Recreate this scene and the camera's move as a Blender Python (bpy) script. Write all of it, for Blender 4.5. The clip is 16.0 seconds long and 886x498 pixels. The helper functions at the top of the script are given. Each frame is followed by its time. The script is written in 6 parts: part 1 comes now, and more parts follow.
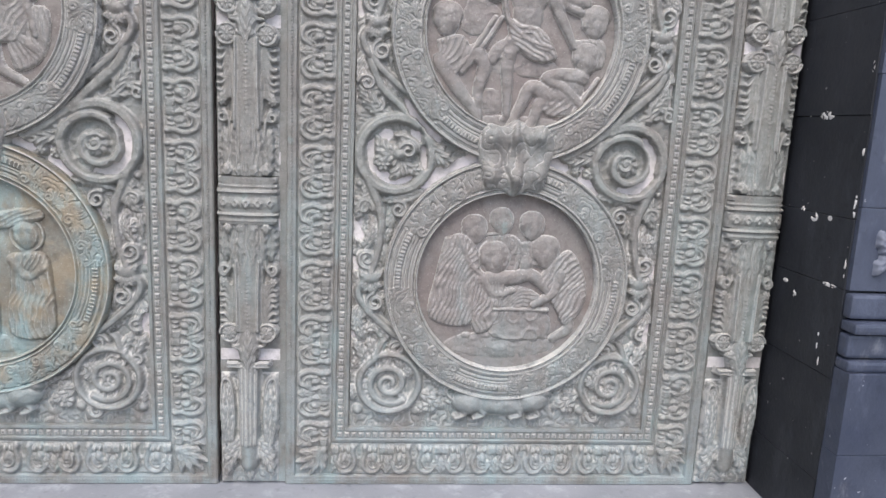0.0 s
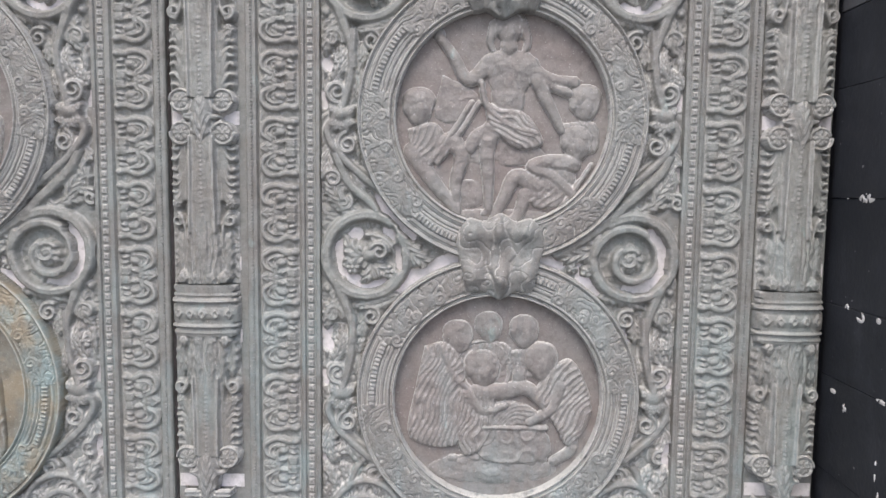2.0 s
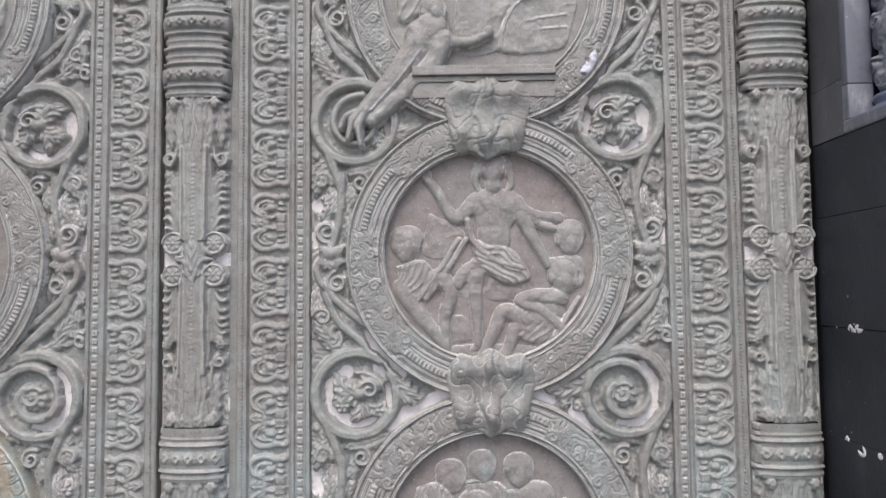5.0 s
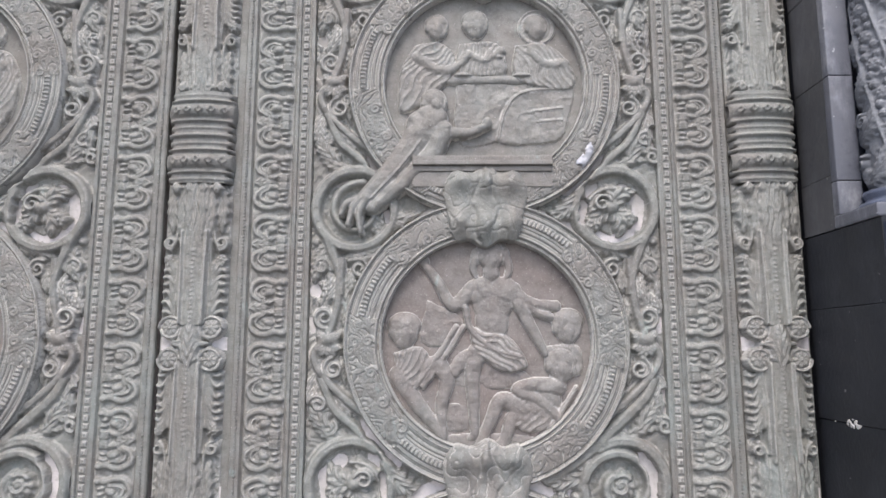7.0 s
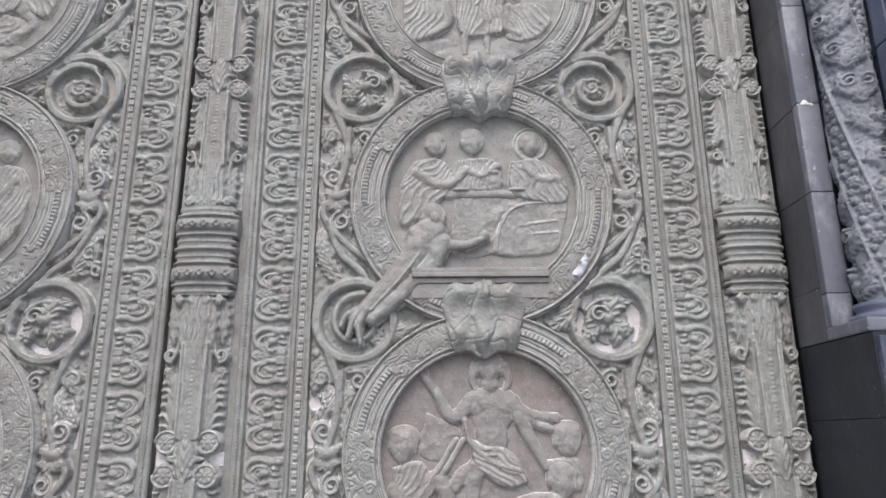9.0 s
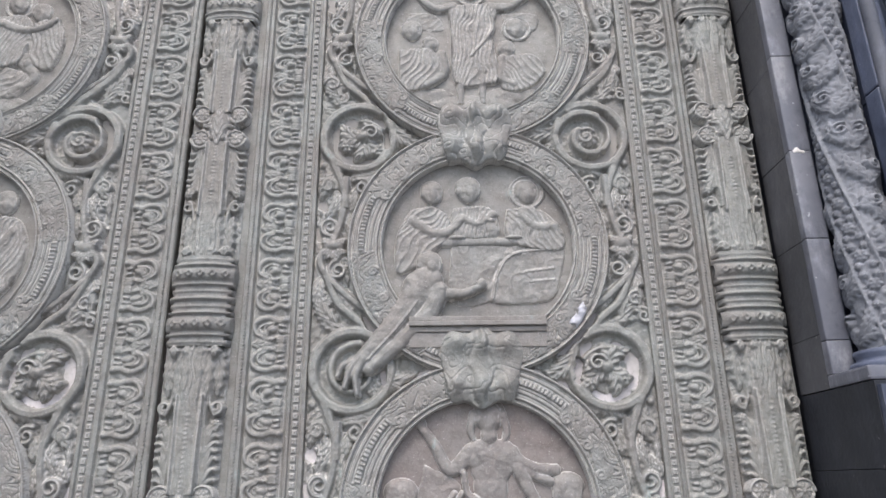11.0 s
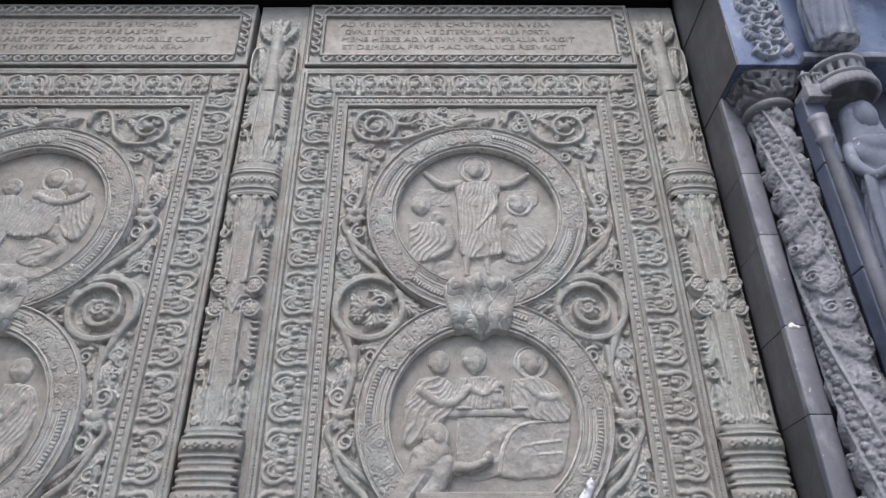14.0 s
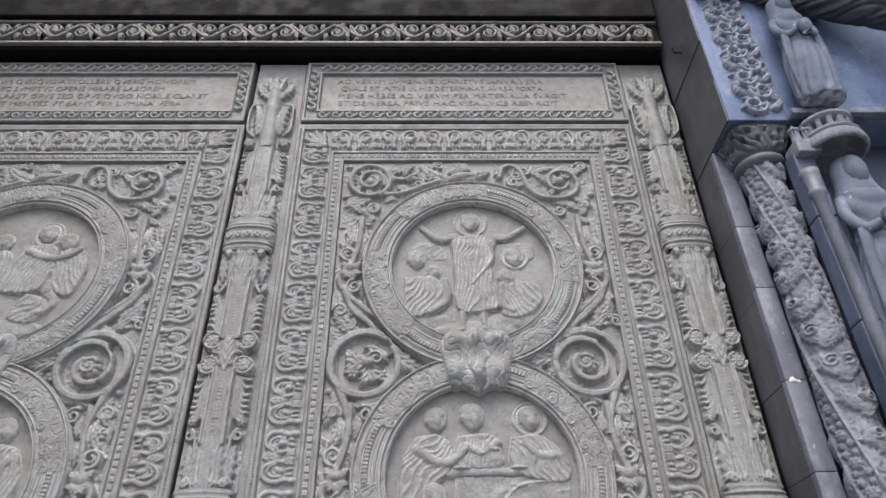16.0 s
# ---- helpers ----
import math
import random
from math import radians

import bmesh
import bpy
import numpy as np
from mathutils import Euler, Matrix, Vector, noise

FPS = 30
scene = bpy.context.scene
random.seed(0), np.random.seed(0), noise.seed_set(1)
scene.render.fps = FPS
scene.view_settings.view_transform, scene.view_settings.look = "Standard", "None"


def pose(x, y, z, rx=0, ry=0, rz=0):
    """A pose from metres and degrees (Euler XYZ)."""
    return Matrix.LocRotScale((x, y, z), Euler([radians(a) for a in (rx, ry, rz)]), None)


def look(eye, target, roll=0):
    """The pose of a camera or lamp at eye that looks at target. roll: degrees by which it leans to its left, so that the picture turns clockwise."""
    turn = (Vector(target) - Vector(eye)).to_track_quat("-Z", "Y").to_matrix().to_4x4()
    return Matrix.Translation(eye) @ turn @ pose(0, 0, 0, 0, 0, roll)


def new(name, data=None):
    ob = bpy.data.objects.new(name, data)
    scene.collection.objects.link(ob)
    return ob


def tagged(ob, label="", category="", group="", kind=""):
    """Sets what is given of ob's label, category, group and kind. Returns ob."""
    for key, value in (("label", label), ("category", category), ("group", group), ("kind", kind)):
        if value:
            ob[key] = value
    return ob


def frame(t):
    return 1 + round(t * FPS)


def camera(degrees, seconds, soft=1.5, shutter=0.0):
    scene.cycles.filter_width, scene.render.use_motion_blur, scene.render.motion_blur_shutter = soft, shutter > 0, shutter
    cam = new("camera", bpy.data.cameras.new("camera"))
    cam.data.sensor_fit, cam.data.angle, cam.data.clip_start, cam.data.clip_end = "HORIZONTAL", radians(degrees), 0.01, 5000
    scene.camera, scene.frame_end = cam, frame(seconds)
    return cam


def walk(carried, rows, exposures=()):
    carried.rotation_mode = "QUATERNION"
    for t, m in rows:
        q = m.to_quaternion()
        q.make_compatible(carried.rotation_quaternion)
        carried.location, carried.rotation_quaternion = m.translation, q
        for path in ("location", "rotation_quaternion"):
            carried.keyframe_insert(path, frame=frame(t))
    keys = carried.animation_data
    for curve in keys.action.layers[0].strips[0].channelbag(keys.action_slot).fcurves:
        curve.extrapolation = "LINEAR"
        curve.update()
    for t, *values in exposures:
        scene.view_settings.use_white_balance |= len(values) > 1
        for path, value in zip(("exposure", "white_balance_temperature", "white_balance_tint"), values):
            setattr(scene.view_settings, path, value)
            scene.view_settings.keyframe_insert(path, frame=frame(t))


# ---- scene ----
cam = camera(66.1, 16.0, soft=1.5)

PATH = [
    (0, (0.5070, -2.0791, 1.4125), (0.6714, -0.1171, 1.0610), 2.58),
    (0.5, (0.6286, -2.0250, 1.4130), (0.7461, -0.0589, 1.0656), 0.86),
    (1, (0.6534, -1.9203, 1.4295), (0.7921, 0.0474, 1.0996), 0.59),
    (1.5, (0.7068, -1.8666, 1.4663), (0.6866, 0.1174, 1.2142), 0.37),
    (2, (0.7577, -1.8421, 1.5010), (0.7296, 0.1505, 1.3323), 0.63),
    (2.5, (0.7701, -1.8428, 1.5524), (0.7274, 0.1565, 1.5179), -0.04),
    (3, (0.7757, -1.8577, 1.5758), (0.7247, 0.1413, 1.6116), -0.08),
    (3.5, (0.7783, -1.8519, 1.5834), (0.7502, 0.1473, 1.6323), -0.10),
    (4, (0.7827, -1.8478, 1.5907), (0.7420, 0.1506, 1.6582), -0.64),
    (6.5, (0.7914, -1.8498, 1.6442), (0.7847, 0.1357, 1.8845), -0.41),
    (7, (0.7808, -1.8657, 1.6736), (0.7671, 0.1126, 1.9669), 0.02),
    (7.5, (0.7776, -1.8780, 1.6882), (0.7697, 0.0920, 2.0333), -0.08),
    (8, (0.7843, -1.8895, 1.7050), (0.7792, 0.0696, 2.1072), -0.43),
    (8.5, (0.7667, -1.9056, 1.7277), (0.7562, 0.0344, 2.2139), -0.24),
    (9, (0.7668, -1.9104, 1.7392), (0.7718, 0.0162, 2.2759), -0.27),
    (11.5, (0.7688, -1.9184, 1.7718), (0.7838, -0.0401, 2.4587), -0.78),
    (12, (0.7685, -1.9351, 1.7841), (0.7898, -0.0736, 2.5152), -0.75),
    (12.5, (0.7619, -1.9536, 1.7974), (0.7800, -0.1162, 2.5870), -0.76),
    (13, (0.7563, -1.9932, 1.8175), (0.7738, -0.2179, 2.7384), -0.67),
    (13.5, (0.7511, -2.0091, 1.8288), (0.7652, -0.2608, 2.8001), -0.69),
    (14, (0.7428, -2.0150, 1.8338), (0.7622, -0.2882, 2.8426), -0.42),
    (14.5, (0.7394, -2.0154, 1.8369), (0.7780, -0.3122, 2.8846), -1.01),
    (15, (0.7377, -2.0231, 1.8458), (0.7658, -0.3468, 2.9363), -0.92),
    (15.5, (0.7320, -2.0190, 1.8487), (0.7612, -0.3526, 2.9544), -0.93),
    (16, (0.7333, -2.0120, 1.8482), (0.7734, -0.3657, 2.9831), -1.07),
]
EXPOSURES = ((0.0, 0.30, 6250, 9), (1.5, 0.26, 6300, 9), (3.0, 0.26, 6350, 10), (9.0, 0.34, 6300, 9), (16.0, 0.30, 6250, 9))

walk(cam, [(t, look(e, g, r)) for t, e, g, r in PATH], EXPOSURES)

# ---- world and light ----
world = bpy.data.worlds.new("overcast_sky")
scene.world = world
world.use_nodes = True
wn = world.node_tree
sky = wn.nodes.new("ShaderNodeTexSky")
sky.sky_type, sky.sun_disc = "NISHITA", False
sky.sun_elevation, sky.sun_rotation = radians(58), radians(190)
sky.air_density, sky.dust_density = 1.0, 4.0
wn.nodes["Background"].inputs["Strength"].default_value = 0.25
wn.links.new(sky.outputs[0], wn.nodes["Background"].inputs["Color"])
sun = new("sun", bpy.data.lights.new("sun", "SUN"))
sun.data.energy, sun.data.angle, sun.data.color = 1.25, radians(40), (1.0, 0.97, 0.93)
sun.matrix_world = look((-1.0, -5.5, 9.0), (0.6, 0, 0))


# ---- materials ----
def nodes_of(name, rough=0.6, metal=0.0, spec=0.4):
    mat = bpy.data.materials.new(name)
    mat.use_nodes = True
    nt = mat.node_tree
    b = nt.nodes["Principled BSDF"]
    b.inputs["Roughness"].default_value, b.inputs["Metallic"].default_value = rough, metal
    b.inputs["Specular IOR Level"].default_value = spec
    return mat, nt, b


def tex(nt, scale, detail=4.0, rough=0.6, stretch=None, vec=None, distort=0.0):
    n = nt.nodes.new("ShaderNodeTexNoise")
    n.inputs["Scale"].default_value, n.inputs["Detail"].default_value = scale, detail
    n.inputs["Roughness"].default_value, n.inputs["Distortion"].default_value = rough, distort
    geo = nt.nodes.new("ShaderNodeNewGeometry")
    src = geo.outputs["Position"]
    if stretch:
        m = nt.nodes.new("ShaderNodeMapping")
        m.inputs["Scale"].default_value = stretch
        nt.links.new(src, m.inputs["Vector"])
        src = m.outputs["Vector"]
    nt.links.new(src, n.inputs["Vector"])
    return n.outputs["Fac"]


def ramp(nt, fac, lo, hi, a=0.0, b=1.0):
    n = nt.nodes.new("ShaderNodeMapRange")
    n.interpolation_type = "SMOOTHSTEP"
    for k, v in (("From Min", lo), ("From Max", hi), ("To Min", a), ("To Max", b)):
        n.inputs[k].default_value = v
    nt.links.new(fac, n.inputs["Value"])
    return n.outputs["Result"]


def times(nt, a, b):
    n = nt.nodes.new("ShaderNodeMath")
    n.operation = "MULTIPLY"
    for s, v in zip(n.inputs, (a, b)):
        if isinstance(v, (int, float)):
            s.default_value = v
        else:
            nt.links.new(v, s)
    return n.outputs[0]


def mix(nt, fac, a, b):
    n = nt.nodes.new("ShaderNodeMix")
    n.data_type = "RGBA"
    for k, v in ((0, fac), (6, a), (7, b)):
        if isinstance(v, (int, float)):
            n.inputs[k].default_value = v
        elif isinstance(v, tuple):
            n.inputs[k].default_value = (*v, 1)
        else:
            nt.links.new(v, n.inputs[k])
    return n.outputs[2]


def bump(nt, b, fac, strength, dist):
    n = nt.nodes.new("ShaderNodeBump")
    n.inputs["Strength"].default_value, n.inputs["Distance"].default_value = strength, dist
    nt.links.new(fac, n.inputs["Height"])
    nt.links.new(n.outputs[0], b.inputs["Normal"])


def height_of(nt):
    geo, sep = nt.nodes.new("ShaderNodeNewGeometry"), nt.nodes.new("ShaderNodeSeparateXYZ")
    nt.links.new(geo.outputs["Position"], sep.inputs[0])
    return sep.outputs["Z"]


def bronze(name, brown, grey, pale, teal_amount=0.5, edge=0.75, ochre=0.0, dust=0.0):
    """Weathered cast bronze: brown to grey-green metal, pale worn ridges, verdigris towards the foot."""
    mat, nt, b = nodes_of(name, 0.55, 0.15, 0.35)
    c = mix(nt, ramp(nt, tex(nt, 5.0, 5, 0.62), 0.38, 0.62), brown, grey)
    c = mix(nt, times(nt, ramp(nt, tex(nt, 42.0, 3, 0.7), 0.42, 0.72), 0.55), c, tuple(v * 0.62 for v in brown))
    # verdigris runs, stronger where rain splashes up from the sill
    streak = ramp(nt, tex(nt, 3.0, 5, 0.65, (3.2, 3.2, 0.8)), 0.47, 0.68)
    low = ramp(nt, height_of(nt), 0.25, 1.9, 1.0, 0.12)
    c = mix(nt, times(nt, times(nt, streak, low), teal_amount), c, (0.26, 0.36, 0.37))
    splash = times(nt, ramp(nt, tex(nt, 4.5, 6, 0.7), 0.40, 0.60), ramp(nt, height_of(nt), 0.85, 0.30))
    c = mix(nt, times(nt, splash, 0.55), c, (0.33, 0.39, 0.41))
    rare = ramp(nt, tex(nt, 7.0, 4, 0.7, (1.6, 1.6, 0.7)), 0.66, 0.74)
    c = mix(nt, times(nt, rare, 0.55), c, (0.30, 0.38, 0.36))
    if ochre:
        c = mix(nt, times(nt, ramp(nt, tex(nt, 9.0, 4, 0.6), 0.45, 0.62), ochre), c, (0.36, 0.285, 0.185))
        c = mix(nt, times(nt, ramp(nt, tex(nt, 11.0, 4, 0.6, (1, 1, 0.6)), 0.5, 0.66), ochre), c, (0.34, 0.46, 0.47))
    geo = nt.nodes.new("ShaderNodeNewGeometry")
    worn = ramp(nt, geo.outputs["Pointiness"], 0.512, 0.575)
    if edge:
        worn = times(nt, worn, ramp(nt, tex(nt, 60.0, 3, 0.7), 0.3, 0.62, 0.3, edge))
        c = mix(nt, worn, c, pale)
        # concave hollows take a darker brown
        crease_dark = ramp(nt, geo.outputs["Pointiness"], 0.485, 0.38)
        c = mix(nt, times(nt, crease_dark, 0.2), c, tuple(v * 0.5 for v in brown))
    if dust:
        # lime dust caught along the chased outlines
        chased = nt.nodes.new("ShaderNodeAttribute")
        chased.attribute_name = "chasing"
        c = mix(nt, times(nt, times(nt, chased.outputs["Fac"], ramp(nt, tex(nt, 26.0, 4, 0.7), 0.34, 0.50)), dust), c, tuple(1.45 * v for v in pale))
    # fine pitting, pale grains and scratches
    c = mix(nt, times(nt, ramp(nt, tex(nt, 310.0, 3, 0.7), 0.52, 0.68), 0.32), c, tuple(v * 0.65 for v in brown))
    c = mix(nt, times(nt, ramp(nt, tex(nt, 240.0, 2, 0.6, (1, 1, 0.7)), 0.60, 0.72), 0.30), c, pale)
    fleck = ramp(nt, tex(nt, 150.0, 2, 0.6), 0.68, 0.74)
    c = mix(nt, times(nt, fleck, 0.6), c, tuple(min(1, v * 1.25) for v in pale))
    nt.links.new(c, b.inputs["Base Color"])
    nt.links.new(ramp(nt, tex(nt, 24.0, 3), 0.3, 0.7, 0.42, 0.72), b.inputs["Roughness"])
    bump(nt, b, tex(nt, 150.0, 5, 0.72), 0.65, 0.004)
    return mat


PALE = (0.415, 0.405, 0.385)
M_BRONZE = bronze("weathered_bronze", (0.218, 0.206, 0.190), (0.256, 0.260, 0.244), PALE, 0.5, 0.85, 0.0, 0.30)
M_DISC = bronze("brown_bronze", (0.222, 0.187, 0.174), (0.236, 0.214, 0.202), PALE, 0.2, 0.6)
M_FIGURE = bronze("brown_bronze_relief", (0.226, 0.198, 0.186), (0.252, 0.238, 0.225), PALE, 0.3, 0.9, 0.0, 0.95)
M_DISC_GREY = bronze("grey_bronze", (0.222, 0.205, 0.190), (0.246, 0.240, 0.226), PALE, 0.2, 0.6)
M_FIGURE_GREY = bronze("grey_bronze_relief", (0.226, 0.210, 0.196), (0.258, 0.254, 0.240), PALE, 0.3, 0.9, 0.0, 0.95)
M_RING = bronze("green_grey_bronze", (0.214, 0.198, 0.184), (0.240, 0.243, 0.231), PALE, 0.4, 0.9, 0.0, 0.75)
M_STAIN = bronze("stained_bronze", (0.21, 0.185, 0.15), (0.25, 0.26, 0.235), (0.5, 0.5, 0.46), 0.9, 0.75, 0.48)
# Raised letters in darker bronze; the colour stands in for their shadowed look.
M_LETTER = bronze("shadow_toned_letter_bronze", (0.160, 0.148, 0.136), (0.185, 0.176, 0.164), (0.22, 0.21, 0.195), 0.0, 0.0)
M_FRAME = bronze("plain_bronze_moulding", (0.215, 0.202, 0.188), (0.255, 0.258, 0.243), PALE, 0.6, 0.0)
M_PLATE = bronze("brown_bronze_plate", (0.235, 0.215, 0.200), (0.262, 0.250, 0.236), PALE, 0.1, 0.0)


def board_material():
    mat, nt, b = nodes_of("pale_limewashed_backing", 0.85)
    c = mix(nt, ramp(nt, tex(nt, 14.0, 5, 0.65), 0.35, 0.65), (0.70, 0.65, 0.66), (0.52, 0.49, 0.48))
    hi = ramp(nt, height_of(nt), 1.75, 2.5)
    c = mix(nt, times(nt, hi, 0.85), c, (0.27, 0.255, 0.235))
    c = mix(nt, times(nt, ramp(nt, tex(nt, 70.0, 3), 0.5, 0.7), 0.4), c, (0.30, 0.28, 0.26))
    nt.links.new(c, b.inputs["Base Color"])
    bump(nt, b, tex(nt, 90.0, 4), 0.4, 0.003)
    return mat


def stone_material(name, a, b_col, worn, rough=(0.35, 0.7), spec=0.5, chips=0.9, patches=0.0):
    mat, nt, b = nodes_of(name, 0.5, 0, spec)
    c = mix(nt, ramp(nt, tex(nt, 3.0, 6, 0.6), 0.25, 0.75), a, b_col)
    c = mix(nt, times(nt, ramp(nt, tex(nt, 11.0, 6, 0.72, (1, 1, 0.4)), 0.48, 0.74), 0.55), c, tuple(v * 1.7 for v in b_col))
    c = mix(nt, times(nt, ramp(nt, tex(nt, 28.0, 5, 0.7), 0.55, 0.75), 0.5), c, tuple(v * 0.5 for v in a))
    geo = nt.nodes.new("ShaderNodeNewGeometry")
    if chips:
        edge = times(nt, ramp(nt, geo.outputs["Pointiness"], 0.53, 0.64), ramp(nt, tex(nt, 30.0, 3), 0.4, 0.6))
        c = mix(nt, times(nt, edge, chips), c, worn)
        # concave creases of the carving are coloured darker
        crease_dark = ramp(nt, geo.outputs["Pointiness"], 0.485, 0.38)
        c = mix(nt, times(nt, crease_dark, 0.6), c, tuple(v * 0.3 for v in a))
    if patches:
        # weathered pale patches, painted glints on the dark blue stone, and dark soot clouds
        c = mix(nt, times(nt, ramp(nt, tex(nt, 9.0, 6, 0.75, (1, 1, 0.5)), 0.54, 0.70), patches), c, tuple(0.75 * v for v in worn))
        c = mix(nt, times(nt, ramp(nt, tex(nt, 5.0, 5, 0.7), 0.52, 0.70), patches), c, tuple(0.45 * v for v in a))
    fleck = ramp(nt, tex(nt, 48.0, 2, 0.5), 0.735, 0.76)
    c = mix(nt, times(nt, fleck, 0.7), c, worn)
    nt.links.new(c, b.inputs["Base Color"])
    nt.links.new(ramp(nt, tex(nt, 12.0, 4), 0.35, 0.65, *rough), b.inputs["Roughness"])
    bump(nt, b, tex(nt, 75.0, 5, 0.65), 0.35, 0.004)
    return mat


M_BOARD = board_material()
# Near-black tone for the jamb's inner side faces; its fronts are bluer.
M_DARK = stone_material("black_stone", (0.022, 0.0235, 0.028), (0.034, 0.036, 0.043), (0.30, 0.29, 0.29), (0.35, 0.5), 0.2, 0.0)
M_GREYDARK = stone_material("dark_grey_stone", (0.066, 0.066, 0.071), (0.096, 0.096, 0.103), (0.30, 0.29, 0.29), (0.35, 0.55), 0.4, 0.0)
# Pale patches here paint in the glints of the front faces.
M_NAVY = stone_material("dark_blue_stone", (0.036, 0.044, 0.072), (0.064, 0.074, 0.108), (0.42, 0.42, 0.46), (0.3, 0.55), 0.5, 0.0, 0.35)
M_BLUE = stone_material("blue_grey_stone", (0.066, 0.078, 0.122), (0.105, 0.120, 0.170), (0.42, 0.42, 0.46), (0.35, 0.6), 0.5, 0.0, 0.5)
M_NICHE = stone_material("worn_blue_stone", (0.082, 0.115, 0.215), (0.165, 0.205, 0.310), (0.42, 0.42, 0.46), (0.35, 0.6), 0.5, 0.0, 0.6)
M_EDGE = stone_material("worn_grey_edge_stone", (0.100, 0.104, 0.128), (0.175, 0.178, 0.205), (0.45, 0.45, 0.47), (0.35, 0.6), 0.5, 0.0, 0.5)
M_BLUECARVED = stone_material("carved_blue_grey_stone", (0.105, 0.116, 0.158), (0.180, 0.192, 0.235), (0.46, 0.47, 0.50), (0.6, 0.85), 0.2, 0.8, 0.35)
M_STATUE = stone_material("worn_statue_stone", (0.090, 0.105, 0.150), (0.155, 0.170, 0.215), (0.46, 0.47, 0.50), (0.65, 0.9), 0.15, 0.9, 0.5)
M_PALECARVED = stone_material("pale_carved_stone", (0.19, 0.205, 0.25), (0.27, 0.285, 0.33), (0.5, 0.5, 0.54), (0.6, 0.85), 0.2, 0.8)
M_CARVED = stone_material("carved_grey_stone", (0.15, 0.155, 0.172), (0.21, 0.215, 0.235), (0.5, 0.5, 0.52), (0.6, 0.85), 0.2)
# Near-black base colour carries the shade of the deep lintel recess.
M_SHADE_DARK = stone_material("dark_wood_with_recess_shade", (0.004, 0.0038, 0.0036), (0.008, 0.0074, 0.007), (0.05, 0.046, 0.042), (0.6, 0.85), 0.12, 0.0)
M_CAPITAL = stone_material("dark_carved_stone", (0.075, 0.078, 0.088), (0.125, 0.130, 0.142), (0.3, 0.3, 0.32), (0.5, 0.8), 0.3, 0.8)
M_FRIEZE = bronze("frieze_bronze", (0.150, 0.134, 0.118), (0.19, 0.176, 0.160), (0.38, 0.36, 0.33), 0.0, 0.9)
M_SILL = stone_material("pale_sill_stone", (0.20, 0.21, 0.235), (0.28, 0.29, 0.32), (0.5, 0.5, 0.53), (0.4, 0.7), 0.4, 0.0)
M_PAVE = stone_material("grey_paving", (0.13, 0.13, 0.13), (0.19, 0.19, 0.185), (0.3, 0.3, 0.3), (0.7, 0.9), 0.2, 0.0)
M_BARE = stone_material("bared_pale_metal", (0.36, 0.36, 0.39), (0.46, 0.46, 0.50), (0.55, 0.55, 0.58), (0.5, 0.7), 0.3, 0.0)
M_MORTAR = stone_material("white_mortar_chip", (0.55, 0.52, 0.50), (0.66, 0.63, 0.61), (0.8, 0.78, 0.77), (0.7, 0.9), 0.2)


# ---- mesh helpers ----
def mesh_from_arrays(name, co, quads, smooth=True):
    me = bpy.data.meshes.new(name)
    me.vertices.add(len(co))
    me.vertices.foreach_set("co", np.asarray(co, np.float32).ravel())
    me.loops.add(quads.size)
    me.loops.foreach_set("vertex_index", quads.astype(np.int32).ravel())
    me.polygons.add(len(quads))
    me.polygons.foreach_set("loop_start", np.arange(0, quads.size, 4, dtype=np.int32))
    me.update(calc_edges=True)
    me.polygons.foreach_set("use_smooth", np.full(len(quads), smooth))
    me.validate()
    return me


def child(name, me, mat, parent, at=(0, 0, 0), label=""):
    ob = new(name, me)
    if mat and not me.materials:
        me.materials.append(mat)
    ob.parent, ob.location = parent, at
    if label:
        tagged(ob, label)
    return ob


def part(name, bm, mat, parent, label="", smooth=False):
    me = bpy.data.meshes.new(name)
    bmesh.ops.recalc_face_normals(bm, faces=bm.faces)
    bm.to_mesh(me)
    bm.free()
    if smooth:
        me.polygons.foreach_set("use_smooth", np.full(len(me.polygons), True))
    return child(name, me, mat, parent, label=label)


def box(bm, x0, x1, y0, y1, z0, z1, bevel=0.0):
    r = bmesh.ops.create_cube(bm, size=1, matrix=Matrix.LocRotScale(
        ((x0 + x1) / 2, (y0 + y1) / 2, (z0 + z1) / 2), None, (x1 - x0, y1 - y0, z1 - z0)))
    if bevel:
        es = list({e for v in r["verts"] for e in v.link_edges})
        bmesh.ops.bevel(bm, geom=es, offset=bevel, segments=2, affect="EDGES", profile=0.6)
    return bm


TABLE = np.random.RandomState(5).rand(64, 64)


def vnoise(x, z, scale, shift=0.0):
    """Smooth value noise on arrays; scale in metres."""
    u, v = x / scale + 17.3 + shift, z / scale + 9.1 + shift * 1.7
    i, j = np.floor(u).astype(int), np.floor(v).astype(int)
    f, g = u - i, v - j
    f, g = f * f * (3 - 2 * f), g * g * (3 - 2 * g)
    t = lambda a, b: TABLE[a % 64, b % 64]
    return (t(i, j) * (1 - f) + t(i + 1, j) * f) * (1 - g) + (t(i, j + 1) * (1 - f) + t(i + 1, j + 1) * f) * g


def spline(pts, n=8):
    """A smooth line through the given points."""
    p = [Vector((*a, 0)) for a in pts]
    p = [p[0] * 2 - p[1]] + p + [p[-1] * 2 - p[-2]]
    out = []
    for a, b, c, d in zip(p, p[1:], p[2:], p[3:]):
        for k in range(n):
            t = k / n
            q = 0.5 * (2 * b + (c - a) * t + (2 * a - 5 * b + 4 * c - d) * t * t + (3 * b - a - 3 * c + d) * t ** 3)
            out.append((q.x, q.y))
    return out + [(p[-2].x, p[-2].y)]


